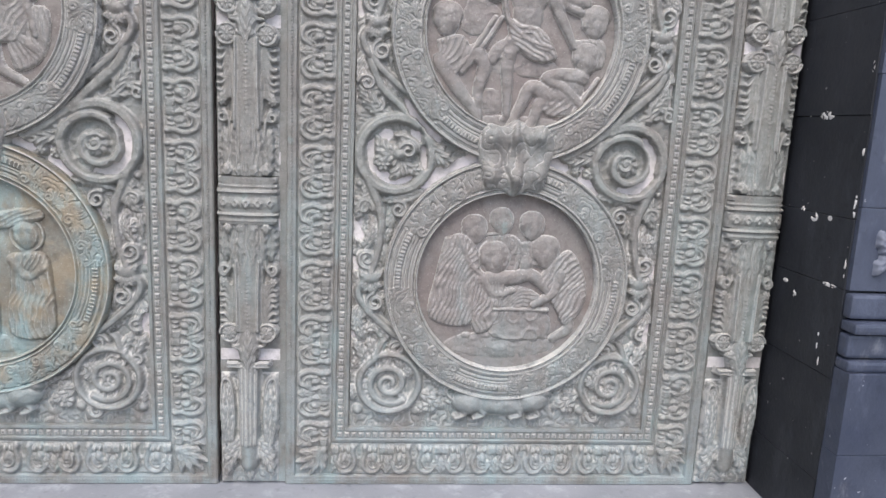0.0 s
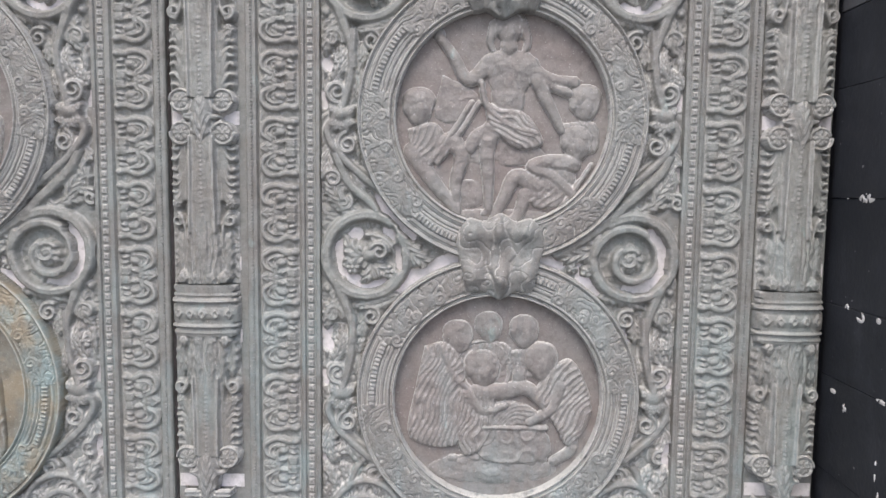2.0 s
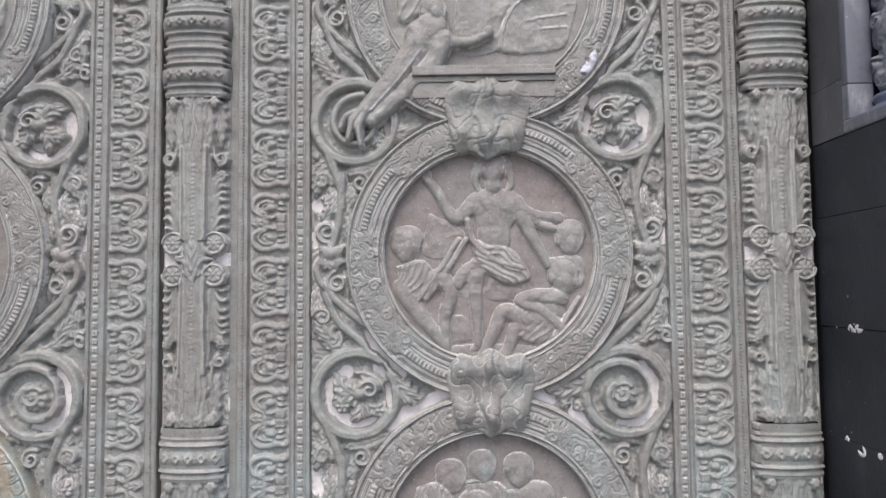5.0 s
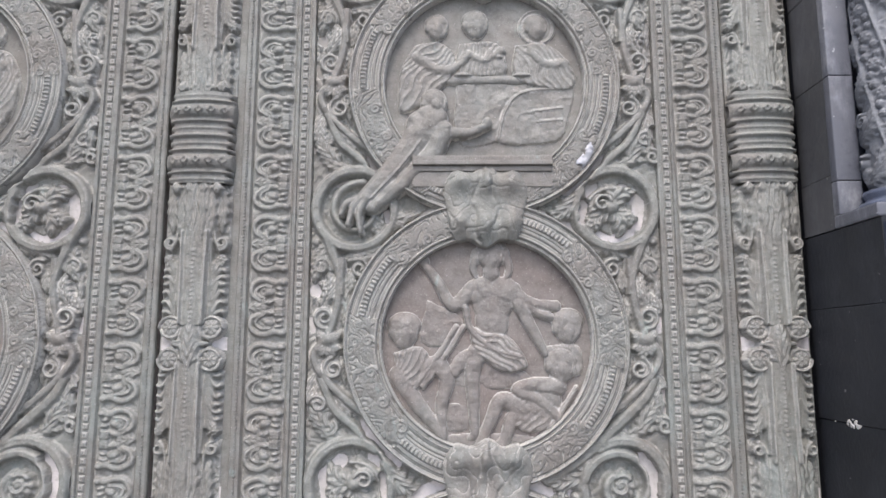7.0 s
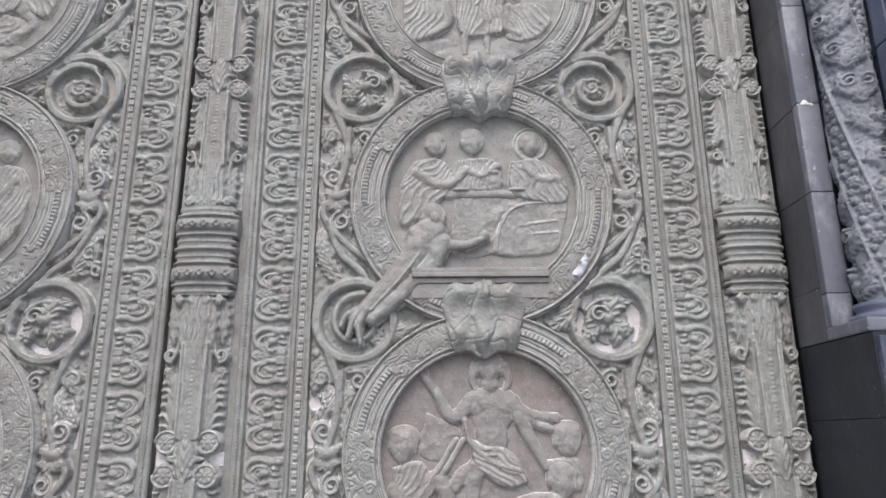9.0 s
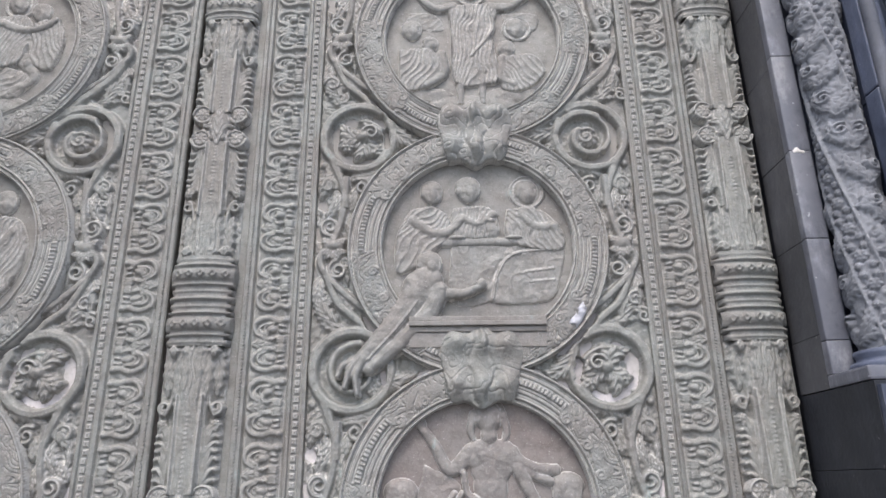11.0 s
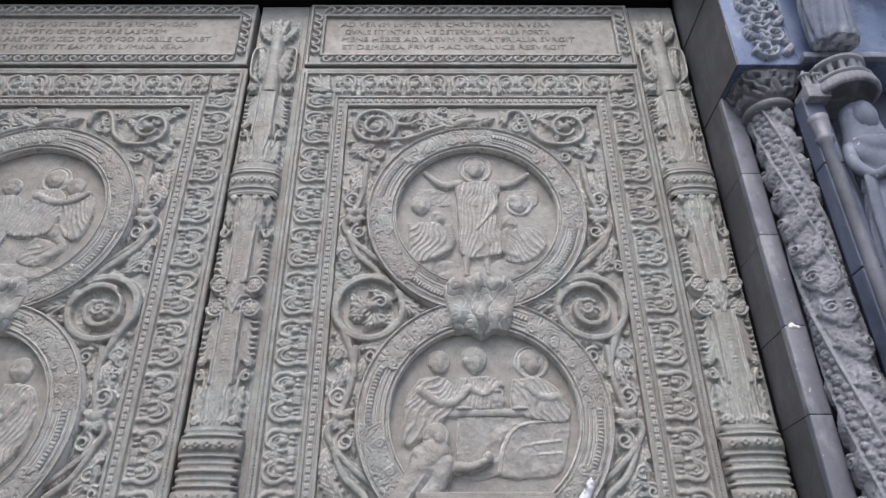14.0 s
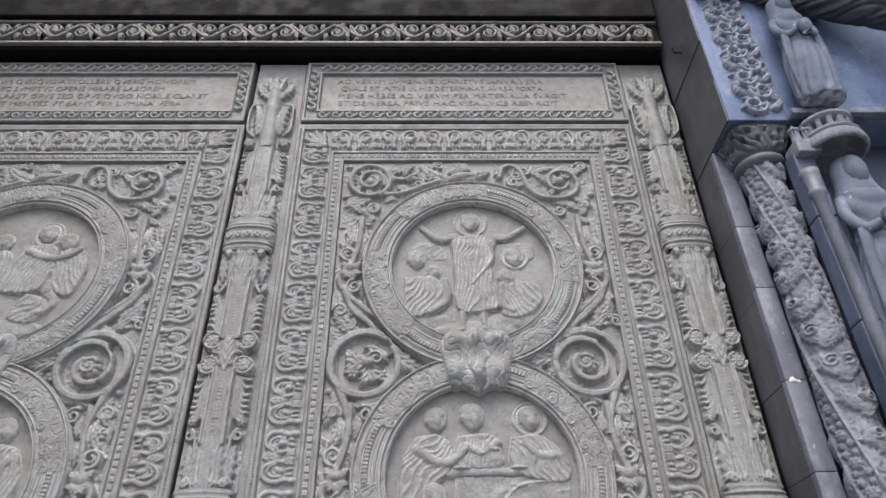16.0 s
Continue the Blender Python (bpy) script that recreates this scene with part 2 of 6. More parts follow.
def coil(cx, cz, r0, r1, a0, turns, n=14):
    """A spiral from radius r0 at angle a0 (degrees) to r1; negative turns run clockwise."""
    m = max(6, int(abs(turns) * n))
    return [(cx + (r0 + (r1 - r0) * (k / m) ** 0.85) * math.cos(radians(a0) + 2 * math.pi * turns * k / m),
             cz + (r0 + (r1 - r0) * (k / m) ** 0.85) * math.sin(radians(a0) + 2 * math.pi * turns * k / m)) for k in range(m + 1)]


class Relief:
    """Cast or carved relief on a sheet in the xz plane: forms are laid over one another, and what stays bare is left open."""

    def __init__(s, x0, z0, x1, z1, step=0.003):
        s.step, s.x0, s.z0 = step, x0, z0
        s.nx, s.nz = int(round((x1 - x0) / step)) + 1, int(round((z1 - z0) / step)) + 1
        s.X, s.Z = np.meshgrid(x0 + np.arange(s.nx) * step, z0 + np.arange(s.nz) * step, indexing="ij")
        s.H = np.full(s.X.shape, -1.0)

    def win(s, xa, za, xb, zb):
        i, j = max(0, int((xa - s.x0) / s.step) - 1), max(0, int((za - s.z0) / s.step) - 1)
        k, l = min(s.nx, int((xb - s.x0) / s.step) + 3), min(s.nz, int((zb - s.z0) / s.step) + 3)
        return (slice(i, max(i, k)), slice(j, max(j, l)))

    def lay(s, w, h, inside):
        s.H[w] = np.maximum(s.H[w], np.where(inside, h, -1.0))

    def blob(s, cx, cz, rx, rz, h, base=0.0, turn=0.0, flat=0.5):
        r = max(rx, rz)
        w = s.win(cx - r, cz - r, cx + r, cz + r)
        c, n = math.cos(radians(turn)), math.sin(radians(turn))
        dx, dz = s.X[w] - cx, s.Z[w] - cz
        q = ((dx * c + dz * n) / rx) ** 2 + ((dz * c - dx * n) / rz) ** 2
        s.lay(w, base + h * np.clip(1 - q, 0, 1) ** flat, q < 1)

    def tube(s, pts, r0, r1=None, h=0.02, base=0.0, groove=0.0, h1=None, flat=0.5):
        r1, h1 = r0 if r1 is None else r1, h if h1 is None else h1
        m = len(pts) - 1
        for k, ((ax, az), (bx, bz)) in enumerate(zip(pts, pts[1:])):
            r = max(r0, r1)
            w = s.win(min(ax, bx) - r, min(az, bz) - r, max(ax, bx) + r, max(az, bz) + r)
            dx, dz = bx - ax, bz - az
            L = dx * dx + dz * dz + 1e-12
            t = np.clip(((s.X[w] - ax) * dx + (s.Z[w] - az) * dz) / L, 0, 1)
            rr = r0 + (r1 - r0) * (k + t) / m
            hh = h + (h1 - h) * (k + t) / m
            d = np.hypot(s.X[w] - ax - t * dx, s.Z[w] - az - t * dz) / rr
            z = base + hh * np.clip(1 - d * d, 0, 1) ** flat
            if groove:
                z = z - groove * np.exp(-(d / 0.22) ** 2)
            s.lay(w, z, d < 1)

    def leaf(s, p, q, wide, h, base=0.0, lobes=4, bend=0.0):
        (ax, az), (bx, bz) = p, q
        L = math.hypot(bx - ax, bz - az)
        r = L + wide
        w = s.win(min(ax, bx) - r, min(az, bz) - r, max(ax, bx) + r, max(az, bz) + r)
        ux, uz = (bx - ax) / L, (bz - az) / L
        t = ((s.X[w] - ax) * ux + (s.Z[w] - az) * uz) / L
        v = (s.Z[w] - az) * ux - (s.X[w] - ax) * uz - bend * L * np.sin(np.clip(t, 0, 1) * np.pi)
        tc = np.clip(t, 0, 1)
        edge = wide * np.sin(np.pi * tc ** 0.75) ** 0.6 * (0.92 + 0.14 * np.cos(2 * np.pi * (lobes * tc + 0.1)))
        e = np.abs(v) / np.maximum(edge, 1e-5)
        vein = np.cos(2 * np.pi * (lobes * 1.0 * (tc - 0.55 * np.abs(v) / wide)))
        z = base + h * (np.clip(1 - e * e, 0, 1) ** 0.45) * (0.7 + 0.3 * np.sin(np.pi * tc)) + 0.13 * h * vein - 0.22 * h * np.exp(-(v / (0.13 * wide)) ** 2)
        s.lay(w, np.maximum(z, base + 0.001), (t > 0) & (t < 1) & (e < 1))

    def rosette(s, cx, cz, r, h, base=0.0, petals=8, turn=0.0):
        w = s.win(cx - r, cz - r, cx + r, cz + r)
        dx, dz = s.X[w] - cx, s.Z[w] - cz
        d, a = np.hypot(dx, dz) / r, np.arctan2(dz, dx) + turn
        lobe = np.abs(np.cos(a * petals / 2))
        out = 0.86 + 0.14 * lobe
        z = base + h * (0.45 + 0.5 * lobe * np.sin(np.pi * np.clip(d, 0, 1)) ** 0.7)
        z = np.maximum(z, base + h * 1.1 * np.sqrt(np.clip(1 - (d / 0.3) ** 2, 0, 1)))
        s.lay(w, np.where(d > 0.9 * out, base + h * 0.55, z), d < out)

    def cloth(s, poly, h, base=0.0, edge=0.02, turn=80.0, pitch=0.02, depth=0.25, shift=0.0):
        """A draped form with folds."""
        xs, zs = [p[0] for p in poly], [p[1] for p in poly]
        w = s.win(min(xs), min(zs), max(xs), max(zs))
        x, z = s.X[w], s.Z[w]
        d, odd = np.full(x.shape, 1e9), np.zeros(x.shape, bool)
        for (ax, az), (bx, bz) in zip(poly, poly[1:] + poly[:1]):
            dx, dz = bx - ax, bz - az
            t = np.clip(((x - ax) * dx + (z - az) * dz) / (dx * dx + dz * dz + 1e-12), 0, 1)
            d = np.minimum(d, np.hypot(x - ax - t * dx, z - az - t * dz))
            if dz:
                odd ^= ((az > z) != (bz > z)) & (x < ax + (z - az) * dx / dz)
        f = np.clip(d / edge, 0, 1)
        c, n = math.cos(radians(turn)), math.sin(radians(turn))
        q = (-(x - xs[0]) * n + (z - zs[0]) * c) / pitch + 2.6 * (vnoise(x, z, 0.055, shift) - 0.5) + 1.2 * (vnoise(x, z, 0.12, shift + 3) - 0.5)
        fold = (1 - np.abs(np.sin(np.pi * q)) ** 0.6) ** 1.5
        s.lay(w, base + h * np.sqrt(f * (2 - f)) * (1 - depth + depth * fold), odd)

    def ground(s, keep, holes=(), h=0.0045, shift=0.0):
        """Low matted foliage between the forms, pierced by holes (paths with a width)."""
        worm = np.abs(np.sin(7 * vnoise(s.X, s.Z, 0.040, shift) + 5 * vnoise(s.X, s.Z, 0.017, shift + 2)))
        g = h + 0.006 * worm ** 1.5 * (0.4 + 0.6 * vnoise(s.X, s.Z, 0.05, shift + 4))
        open_ = np.zeros(s.X.shape, bool)
        for pts, r in holes:
            for (ax, az), (bx, bz) in zip(pts, pts[1:]):
                dx, dz = bx - ax, bz - az
                t = np.clip(((s.X - ax) * dx + (s.Z - az) * dz) / (dx * dx + dz * dz + 1e-12), 0, 1)
                open_ |= np.hypot(s.X - ax - t * dx, s.Z - az - t * dz) < r
        s.H = np.where(keep & ~open_, np.maximum(s.H, g), s.H)

    def pierce(s, holes):
        """Cuts openings right through to the backing, with slightly ragged edges."""
        wob = 0.55 + 0.7 * vnoise(s.X, s.Z, 0.018, 6.0)
        for pts, r in holes:
            for (ax, az), (bx, bz) in zip(pts, pts[1:]):
                dx, dz = bx - ax, bz - az
                t = np.clip(((s.X - ax) * dx + (s.Z - az) * dz) / (dx * dx + dz * dz + 1e-12), 0, 1)
                s.H = np.where(np.hypot(s.X - ax - t * dx, s.Z - az - t * dz) < r * wob, -1.0, s.H)
        return s

    def scatter(s, n, seed, inside, top=0.016):
        """Small leaves and curls wherever the relief is still low."""
        rnd = random.Random(seed)
        for _ in range(n):
            i, j = rnd.randrange(s.nx), rnd.randrange(s.nz)
            x, z, a, L = s.x0 + i * s.step, s.z0 + j * s.step, rnd.uniform(0, 2 * math.pi), rnd.uniform(0.042, 0.078)
            p, q = (x - 0.45 * L * math.cos(a), z - 0.45 * L * math.sin(a)), (x + 0.55 * L * math.cos(a), z + 0.55 * L * math.sin(a))
            if not inside(x, z) or s.H[i, j] > top or not inside(*p) or not inside(*q):
                continue
            if rnd.random() < 0.28:
                s.tube(coil(x, z, 0.024, 0.005, math.degrees(a), rnd.choice((-1.4, 1.4)), 16), 0.0078, 0.006, 0.020, 0.003)
            else:
                s.leaf(p, q, rnd.uniform(0.014, 0.022), rnd.uniform(0.016, 0.022), 0.003, rnd.choice((3, 4)), rnd.uniform(-0.15, 0.15))

    def rough(s, a=0.0014, b=0.0008, shift=0.0):
        on = s.H > 0
        s.H = np.where(on, s.H + a * (vnoise(s.X, s.Z, 0.022, shift) - 0.5) * 2 + b * (vnoise(s.X, s.Z, 0.0075, shift) - 0.5) * 2, s.H)
        s.H = np.where(on, np.maximum(s.H, 0.0008), s.H)
        return s

    def soften(s, k=1):
        h = np.maximum(s.H, 0)
        for _ in range(k):
            p = np.pad(h, 1, mode="edge")
            h = (p[1:-1, 1:-1] * 4 + p[:-2, 1:-1] + p[2:, 1:-1] + p[1:-1, :-2] + p[1:-1, 2:]) / 8
        s.H = np.where(s.H > 0, np.maximum(h, 0.0008), s.H)
        return s

    def press(s, k):
        s.H = np.where(s.H > 0, s.H * k, s.H)
        return s

    def clip_round(s, cx, cz, r):
        s.H = np.where(np.hypot(s.X - cx, s.Z - cz) < r, s.H, -1.0)
        return s

    def mesh(s, name):
        on = s.H > 0
        keep = on[:-1, :-1] | on[1:, :-1] | on[:-1, 1:] | on[1:, 1:]
        idx = np.arange(s.nx * s.nz).reshape(s.nx, s.nz)
        i, j = np.nonzero(keep)
        quads = np.stack([idx[i, j], idx[i + 1, j], idx[i + 1, j + 1], idx[i, j + 1]], 1)
        used, inv = np.unique(quads, return_inverse=True)
        co = np.stack([s.X.ravel(), -np.maximum(s.H.ravel(), 0) + 0.0005, s.Z.ravel()], 1)[used]
        me = mesh_from_arrays(name, co, inv.reshape(quads.shape))
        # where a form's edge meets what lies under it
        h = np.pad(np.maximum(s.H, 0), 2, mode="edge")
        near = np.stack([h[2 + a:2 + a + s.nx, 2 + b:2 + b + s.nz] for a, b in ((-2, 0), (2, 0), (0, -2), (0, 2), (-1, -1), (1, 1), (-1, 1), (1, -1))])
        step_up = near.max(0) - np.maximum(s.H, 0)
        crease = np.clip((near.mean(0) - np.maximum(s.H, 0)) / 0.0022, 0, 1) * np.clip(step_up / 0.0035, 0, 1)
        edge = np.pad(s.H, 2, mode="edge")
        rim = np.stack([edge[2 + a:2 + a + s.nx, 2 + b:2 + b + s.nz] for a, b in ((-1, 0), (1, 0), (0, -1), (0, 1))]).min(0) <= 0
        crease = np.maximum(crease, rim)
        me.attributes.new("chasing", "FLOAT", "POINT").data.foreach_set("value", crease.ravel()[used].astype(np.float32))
        return me


# ---- large structure ----
def structure(name, bm, mat, label, category, smooth=False):
    me = bpy.data.meshes.new(name)
    bmesh.ops.recalc_face_normals(bm, faces=bm.faces)
    bm.to_mesh(me)
    bm.free()
    me.materials.append(mat)
    return tagged(new(name, me), label, category, kind="structure")


structure("ground", box(bmesh.new(), -60, 60, -80, 6, -0.4, -0.2), M_PAVE, "grey paved forecourt in front of the portal", "ground")
structure("sill", box(bmesh.new(), -1.9, 1.775, -0.16, 0.14, -0.2, 0.254, 0.012), M_SILL, "pale worn stone sill under the bronze doors", "sill")
structure("wall_behind", box(bmesh.new(), -2.6, 2.9, 0.14, 0.3, -0.2, 6.5), M_SHADE_DARK, "dark wall closing the space behind the doors", "wall")
# Left jamb lies out of view; depth set to darken the left leaf.
structure("wall_west", box(bmesh.new(), -2.9, -1.64, -1.0, 0.14, -0.2, 6.5), M_DARK, "unseen dark stone jamb, made deep to shade the other door leaf", "wall")
structure("wall_upper", box(bmesh.new(), -1.86, 1.86, -0.02, 0.14, 4.60, 6.5), M_SHADE_DARK, "wall above the lintel, coloured with the lintel's recess shade", "wall")
structure("wall_side", box(bmesh.new(), 2.62, 4.2, -0.40, 0.3, -0.2, 6.5), M_BLUE, "blue-grey stone wall beside the portal jamb", "wall")
structure("vault", box(bmesh.new(), -2.9, 4.2, -0.62, 0.14, 6.5, 6.8), M_DARK, "dark stone arch closing the portal above", "vault")

# ---- bronze doors: shared ornament ----
FOOT = 0.256
DOWN = (0, 0, -FOOT)
CX, LEVELS, RIN, ROUT = 0.884, (0.942, 1.696, 2.421, 3.137), 0.281, 0.384
KNOTS = (1.325, 2.058, 2.780)
FX0, FX1, FZ0, FZ1 = 0.402, 1.356, 0.515, 3.635


def ring_mesh(seed):
    """A medallion's raised rim: fillets, a row of beads, engraved foliage."""
    q = ROUT + 0.006
    R = Relief(-q, -q, q, q, 0.002)
    d, a = np.hypot(R.X, R.Z), np.arctan2(R.Z, R.X)
    t = (d - RIN) / (ROUT - RIN)
    swell = 0.031 + 0.009 * np.sin(np.pi * np.clip(t, 0, 1)) ** 0.5
    quarter = np.abs(np.sin(2 * a + 0.4 * seed))
    # engraved foliage on four stretches, beaded strips on the others
    worm = np.abs(np.sin(9 * vnoise(R.X, R.Z, 0.030, seed) + 5 * vnoise(R.X, R.Z, 0.012, seed + 3)))
    curl = 5.5 * vnoise(R.X, R.Z, 0.046, seed) + 2.5 * vnoise(R.X, R.Z, 0.022, seed + 3) + 2.2 * t
    line = np.exp(-(np.sin(np.pi * curl) / 0.26) ** 2)
    engraved = (0.0012 * worm - 0.0050 * line) * (quarter > 0.5) * (np.abs(t - 0.54) < 0.36)
    arc = a * (RIN + 0.55 * (ROUT - RIN))
    beads = 0.0050 * (np.sin(2 * np.pi * arc / 0.0115) > 0.0) * (np.abs(t - 0.58) < 0.075) * (quarter <= 0.5)
    grooves = np.zeros_like(t)
    for at in (0.26, 0.38, 0.46, 0.70, 0.82):
        grooves = grooves - 0.0050 * np.exp(-((t - at) / 0.022) ** 2) * (quarter <= 0.5)
    h = swell + engraved + beads + grooves - 0.006 * np.exp(-((t - 0.09) / 0.018) ** 2) - 0.006 * np.exp(-((t - 0.865) / 0.016) ** 2)
    for at, wide, up in ((0.03, 0.045, 0.040), (0.15, 0.030, 0.043), (0.94, 0.055, 0.042)):
        h = np.maximum(h, up * np.clip(1 - ((t - at) / wide) ** 2, 0, 1) ** 0.4)
    R.H = np.where((t > 0) & (t < 1), h, -1)
    rnd = random.Random(int(seed * 10))
    for k in range(72):
        b = radians(5 * k)
        if abs(math.sin(2 * b + 0.4 * seed)) > 0.55:
            r, e = RIN + rnd.uniform(0.026, 0.044), rnd.choice((-1, 1))
            R.leaf((r * math.cos(b), r * math.sin(b)), ((r + rnd.uniform(0.02, 0.045)) * math.cos(b + e * 0.10), (r + rnd.uniform(0.02, 0.045)) * math.sin(b + e * 0.10)), 0.013, 0.0035, 0.0385, 3, 0.15 * e)
            if k % 3 == 0:
                R.tube(coil(0.316 * math.cos(b), 0.316 * math.sin(b), 0.016, 0.004, 10 * k, 1.4 * e, 14), 0.005, 0.004, 0.005, 0.0385)
    return R.rough(0.0008, 0.0005, shift=seed).mesh("ring")


def disc_mesh(seed):
    R = Relief(-RIN - 0.006, -RIN - 0.006, RIN + 0.006, RIN + 0.006, 0.006)
    R.H = 0.007 + 0.006 * (vnoise(R.X, R.Z, 0.09, seed) - 0.5) + 0.002 * vnoise(R.X, R.Z, 0.02, seed)
    return R.clip_round(0, 0, RIN + 0.005).mesh("disc")


def stem(R, pts, r0=0.015, r1=None, h=0.028):
    R.tube(spline(pts, 7), r0 * 1.18, None if r1 is None else r1 * 1.18, h, 0.004, 0.003)


def scroll_mesh(kind, s):
    """The scroll beside a knot; s is the side (+1 or -1), origin on the medallions' axis at the knot."""
    xs = sorted((s * 0.075, s * 0.480))
    R = Relief(xs[0], -0.235, xs[1], 0.275, 0.0028)
    f = lambda *p: [(s * u, w) for u, w in p]
    if kind == "spiral":
        stem(R, f((0.10, 0.0), (0.19, 0.040), (0.27, 0.088), (0.35, 0.158), (0.42, 0.225), (0.445, 0.278)), 0.0160)
        stem(R, f((0.13, 0.0), (0.20, 0.034), (0.265, 0.080), (0.30, 0.104)), 0.014)
    else:
        stem(R, f((0.30, 0.098), (0.355, 0.150), (0.405, 0.195), (0.445, 0.278)), 0.0125)
        stem(R, f((0.255, 0.055), (0.285, 0.095), (0.33, 0.118)), 0.015)
    stem(R, f((0.44, -0.070), (0.412, -0.14), (0.397, -0.19), (0.394, -0.235)), 0.014, 0.012)
    R.tube(f(*coil(0.358, 0.0, 0.112, 0.106, 125, -0.93, 34)), 0.0185, 0.0160, 0.029, 0.004, 0.004)
    if kind == "spiral":
        R.tube(f(*coil(0.352, -0.004, 0.100, 0.036, 170, -1.1, 30)), 0.0160, 0.0130, 0.032, 0.003, 0.004)
        R.rosette(s * 0.348, -0.002, 0.040, 0.022, 0.006, 9)
        R.tube(f(*coil(0.348, -0.002, 0.030, 0.006, 40, 1.5, 18)), 0.006, 0.005, 0.008, 0.022)
        R.leaf((s * 0.255, 0.02), (s * 0.125, -0.008), 0.030, 0.024, 0.004, 4)
        for u, w, r in ((0.25, 0.034, 0.020), (0.236, -0.034, 0.019), (0.205, 0.022, 0.016), (0.196, -0.028, 0.016), (0.165, 0.014, 0.012), (0.272, -0.058, 0.015)):
            R.rosette(s * u, w, r, 0.024, 0.004, 5)
    elif kind == "flower":
        for a, L, b in ((38, 0.088, 0.2), (100, 0.074, -0.2), (160, 0.080, 0.15), (222, 0.084, -0.1), (285, 0.080, 0.2), (340, 0.08, -0.15)):
            c, n = math.cos(radians(a)), math.sin(radians(a))
            R.leaf((s * (0.350 + 0.008 * c), 0.008 * n), (s * (0.350 + L * c), L * n), 0.030, 0.024, 0.004, 3, b)
        R.tube(f(*coil(0.355, -0.012, 0.090, 0.070, 250, -0.45, 26)), 0.0105, 0.008, 0.024, 0.004)
        R.blob(s * 0.345, 0.004, 0.028, 0.024, 0.036, 0.003)
        R.tube(f(*coil(0.322, 0.014, 0.026, 0.006, 20, 1.3, 16)), 0.0065, 0.005, 0.014, 0.026)
        R.rosette(s * 0.300, -0.042, 0.022, 0.026, 0.004, 5)
        R.rosette(s * 0.395, -0.030, 0.022, 0.026, 0.004, 6)
        R.leaf((s * 0.272, 0.078), (s * 0.160, -0.030), 0.036, 0.026, 0.004, 6, 0.16 * s)
        R.tube(spline(f((0.160, 0.052), (0.145, 0.0), (0.165, -0.046), (0.205, -0.030))), 0.007, 0.006, 0.026, 0.004)
    else:
        R.tube(f(*coil(0.352, -0.002, 0.080, 0.030, 100, -1.2, 26)), 0.0135, 0.010, 0.026, 0.004)
        R.leaf((s * 0.30, -0.028), (s * 0.15, -0.018), 0.032, 0.022, 0.004, 6, -0.05)
        for k in range(6):
            R.rosette(s * (0.30 - 0.026 * k), -0.052 + 0.006 * k, 0.019, 0.020, 0.003, 5, k)
    # foliage filling the corners
    R.leaf((s * 0.405, 0.13), (s * 0.470, 0.225), 0.030, 0.022, 0.003, 5, 0.1)
    R.leaf((s * 0.370, 0.122), (s * 0.458, 0.142), 0.020, 0.019, 0.003, 4, 0.1)
    R.leaf((s * 0.462, 0.175), (s * 0.415, 0.262), 0.022, 0.019, 0.003, 4, -0.12)
    R.leaf((s * 0.425, -0.115), (s * 0.470, -0.205), 0.026, 0.022, 0.003, 5, -0.1)
    R.leaf((s * 0.27, -0.105), (s * 0.400, -0.138), 0.024, 0.021, 0.003, 6, 0.08)
    R.tube(f(*coil(0.345, -0.165, 0.028, 0.006, 60, 1.5, 18)), 0.0085, 0.006, 0.022, 0.003)
    R.tube(f(*coil(0.448, -0.160, 0.026, 0.006, 200, -1.4, 18)), 0.008, 0.006, 0.022, 0.003)
    R.leaf((s * 0.365, -0.165), (s * 0.372, -0.235), 0.020, 0.018, 0.003, 4)
    R.blob(s * 0.463, -0.090, 0.014, 0.014, 0.020)
    clear = np.minimum(np.hypot(R.X, R.Z - 0.3675), np.hypot(R.X, R.Z + 0.3675)) > RIN + 0.03
    gaps = [(f((0.470, 0.17), (0.472, 0.26)), 0.010), (f((0.225, -0.055), (0.262, -0.098)), 0.020)]
    if kind == "spiral":
        gaps += [(f((0.115, 0.0), (0.165, -0.006)), 0.024), (f((0.20, 0.0), (0.225, -0.03)), 0.012)]
    else:
        gaps += [(f((0.232, 0.072), (0.275, 0.120), (0.320, 0.165)), 0.020), (f((0.218, -0.050), (0.165, -0.028), (0.118, -0.004)), 0.024)]
    if kind == "spiral":
        gaps.append((f(*coil(0.350, 0.0, 0.088, 0.086, 62, -0.42, 20)), 0.020))
    elif kind == "flower":
        gaps += [(f((0.385, 0.060), (0.430, 0.02), (0.42, -0.04)), 0.018), (f((0.28, -0.055), (0.345, -0.088), (0.40, -0.060)), 0.016), (f((0.30, 0.07), (0.278, 0.02)), 0.017)]
    else:
        gaps += [(f(*coil(0.352, 0.0, 0.094, 0.094, 200, -0.4, 20)), 0.014), (f((0.225, -0.03), (0.135, -0.028)), 0.022)]

    def free(x, z):
        u = abs(x)
        return (u < 0.474 and abs(z) < 0.20 and min(math.hypot(u, z - 0.3675), math.hypot(u, z + 0.3675)) > ROUT + 0.004
                and math.hypot(u - 0.352, z) > 0.12 and not (u < 0.335 and -0.12 < z < 0.19))

    R.scatter(110, 11 + len(kind) + s, free)
    R.ground(clear & (np.abs(R.Z) < 0.186), gaps, 0.003, s + len(kind))
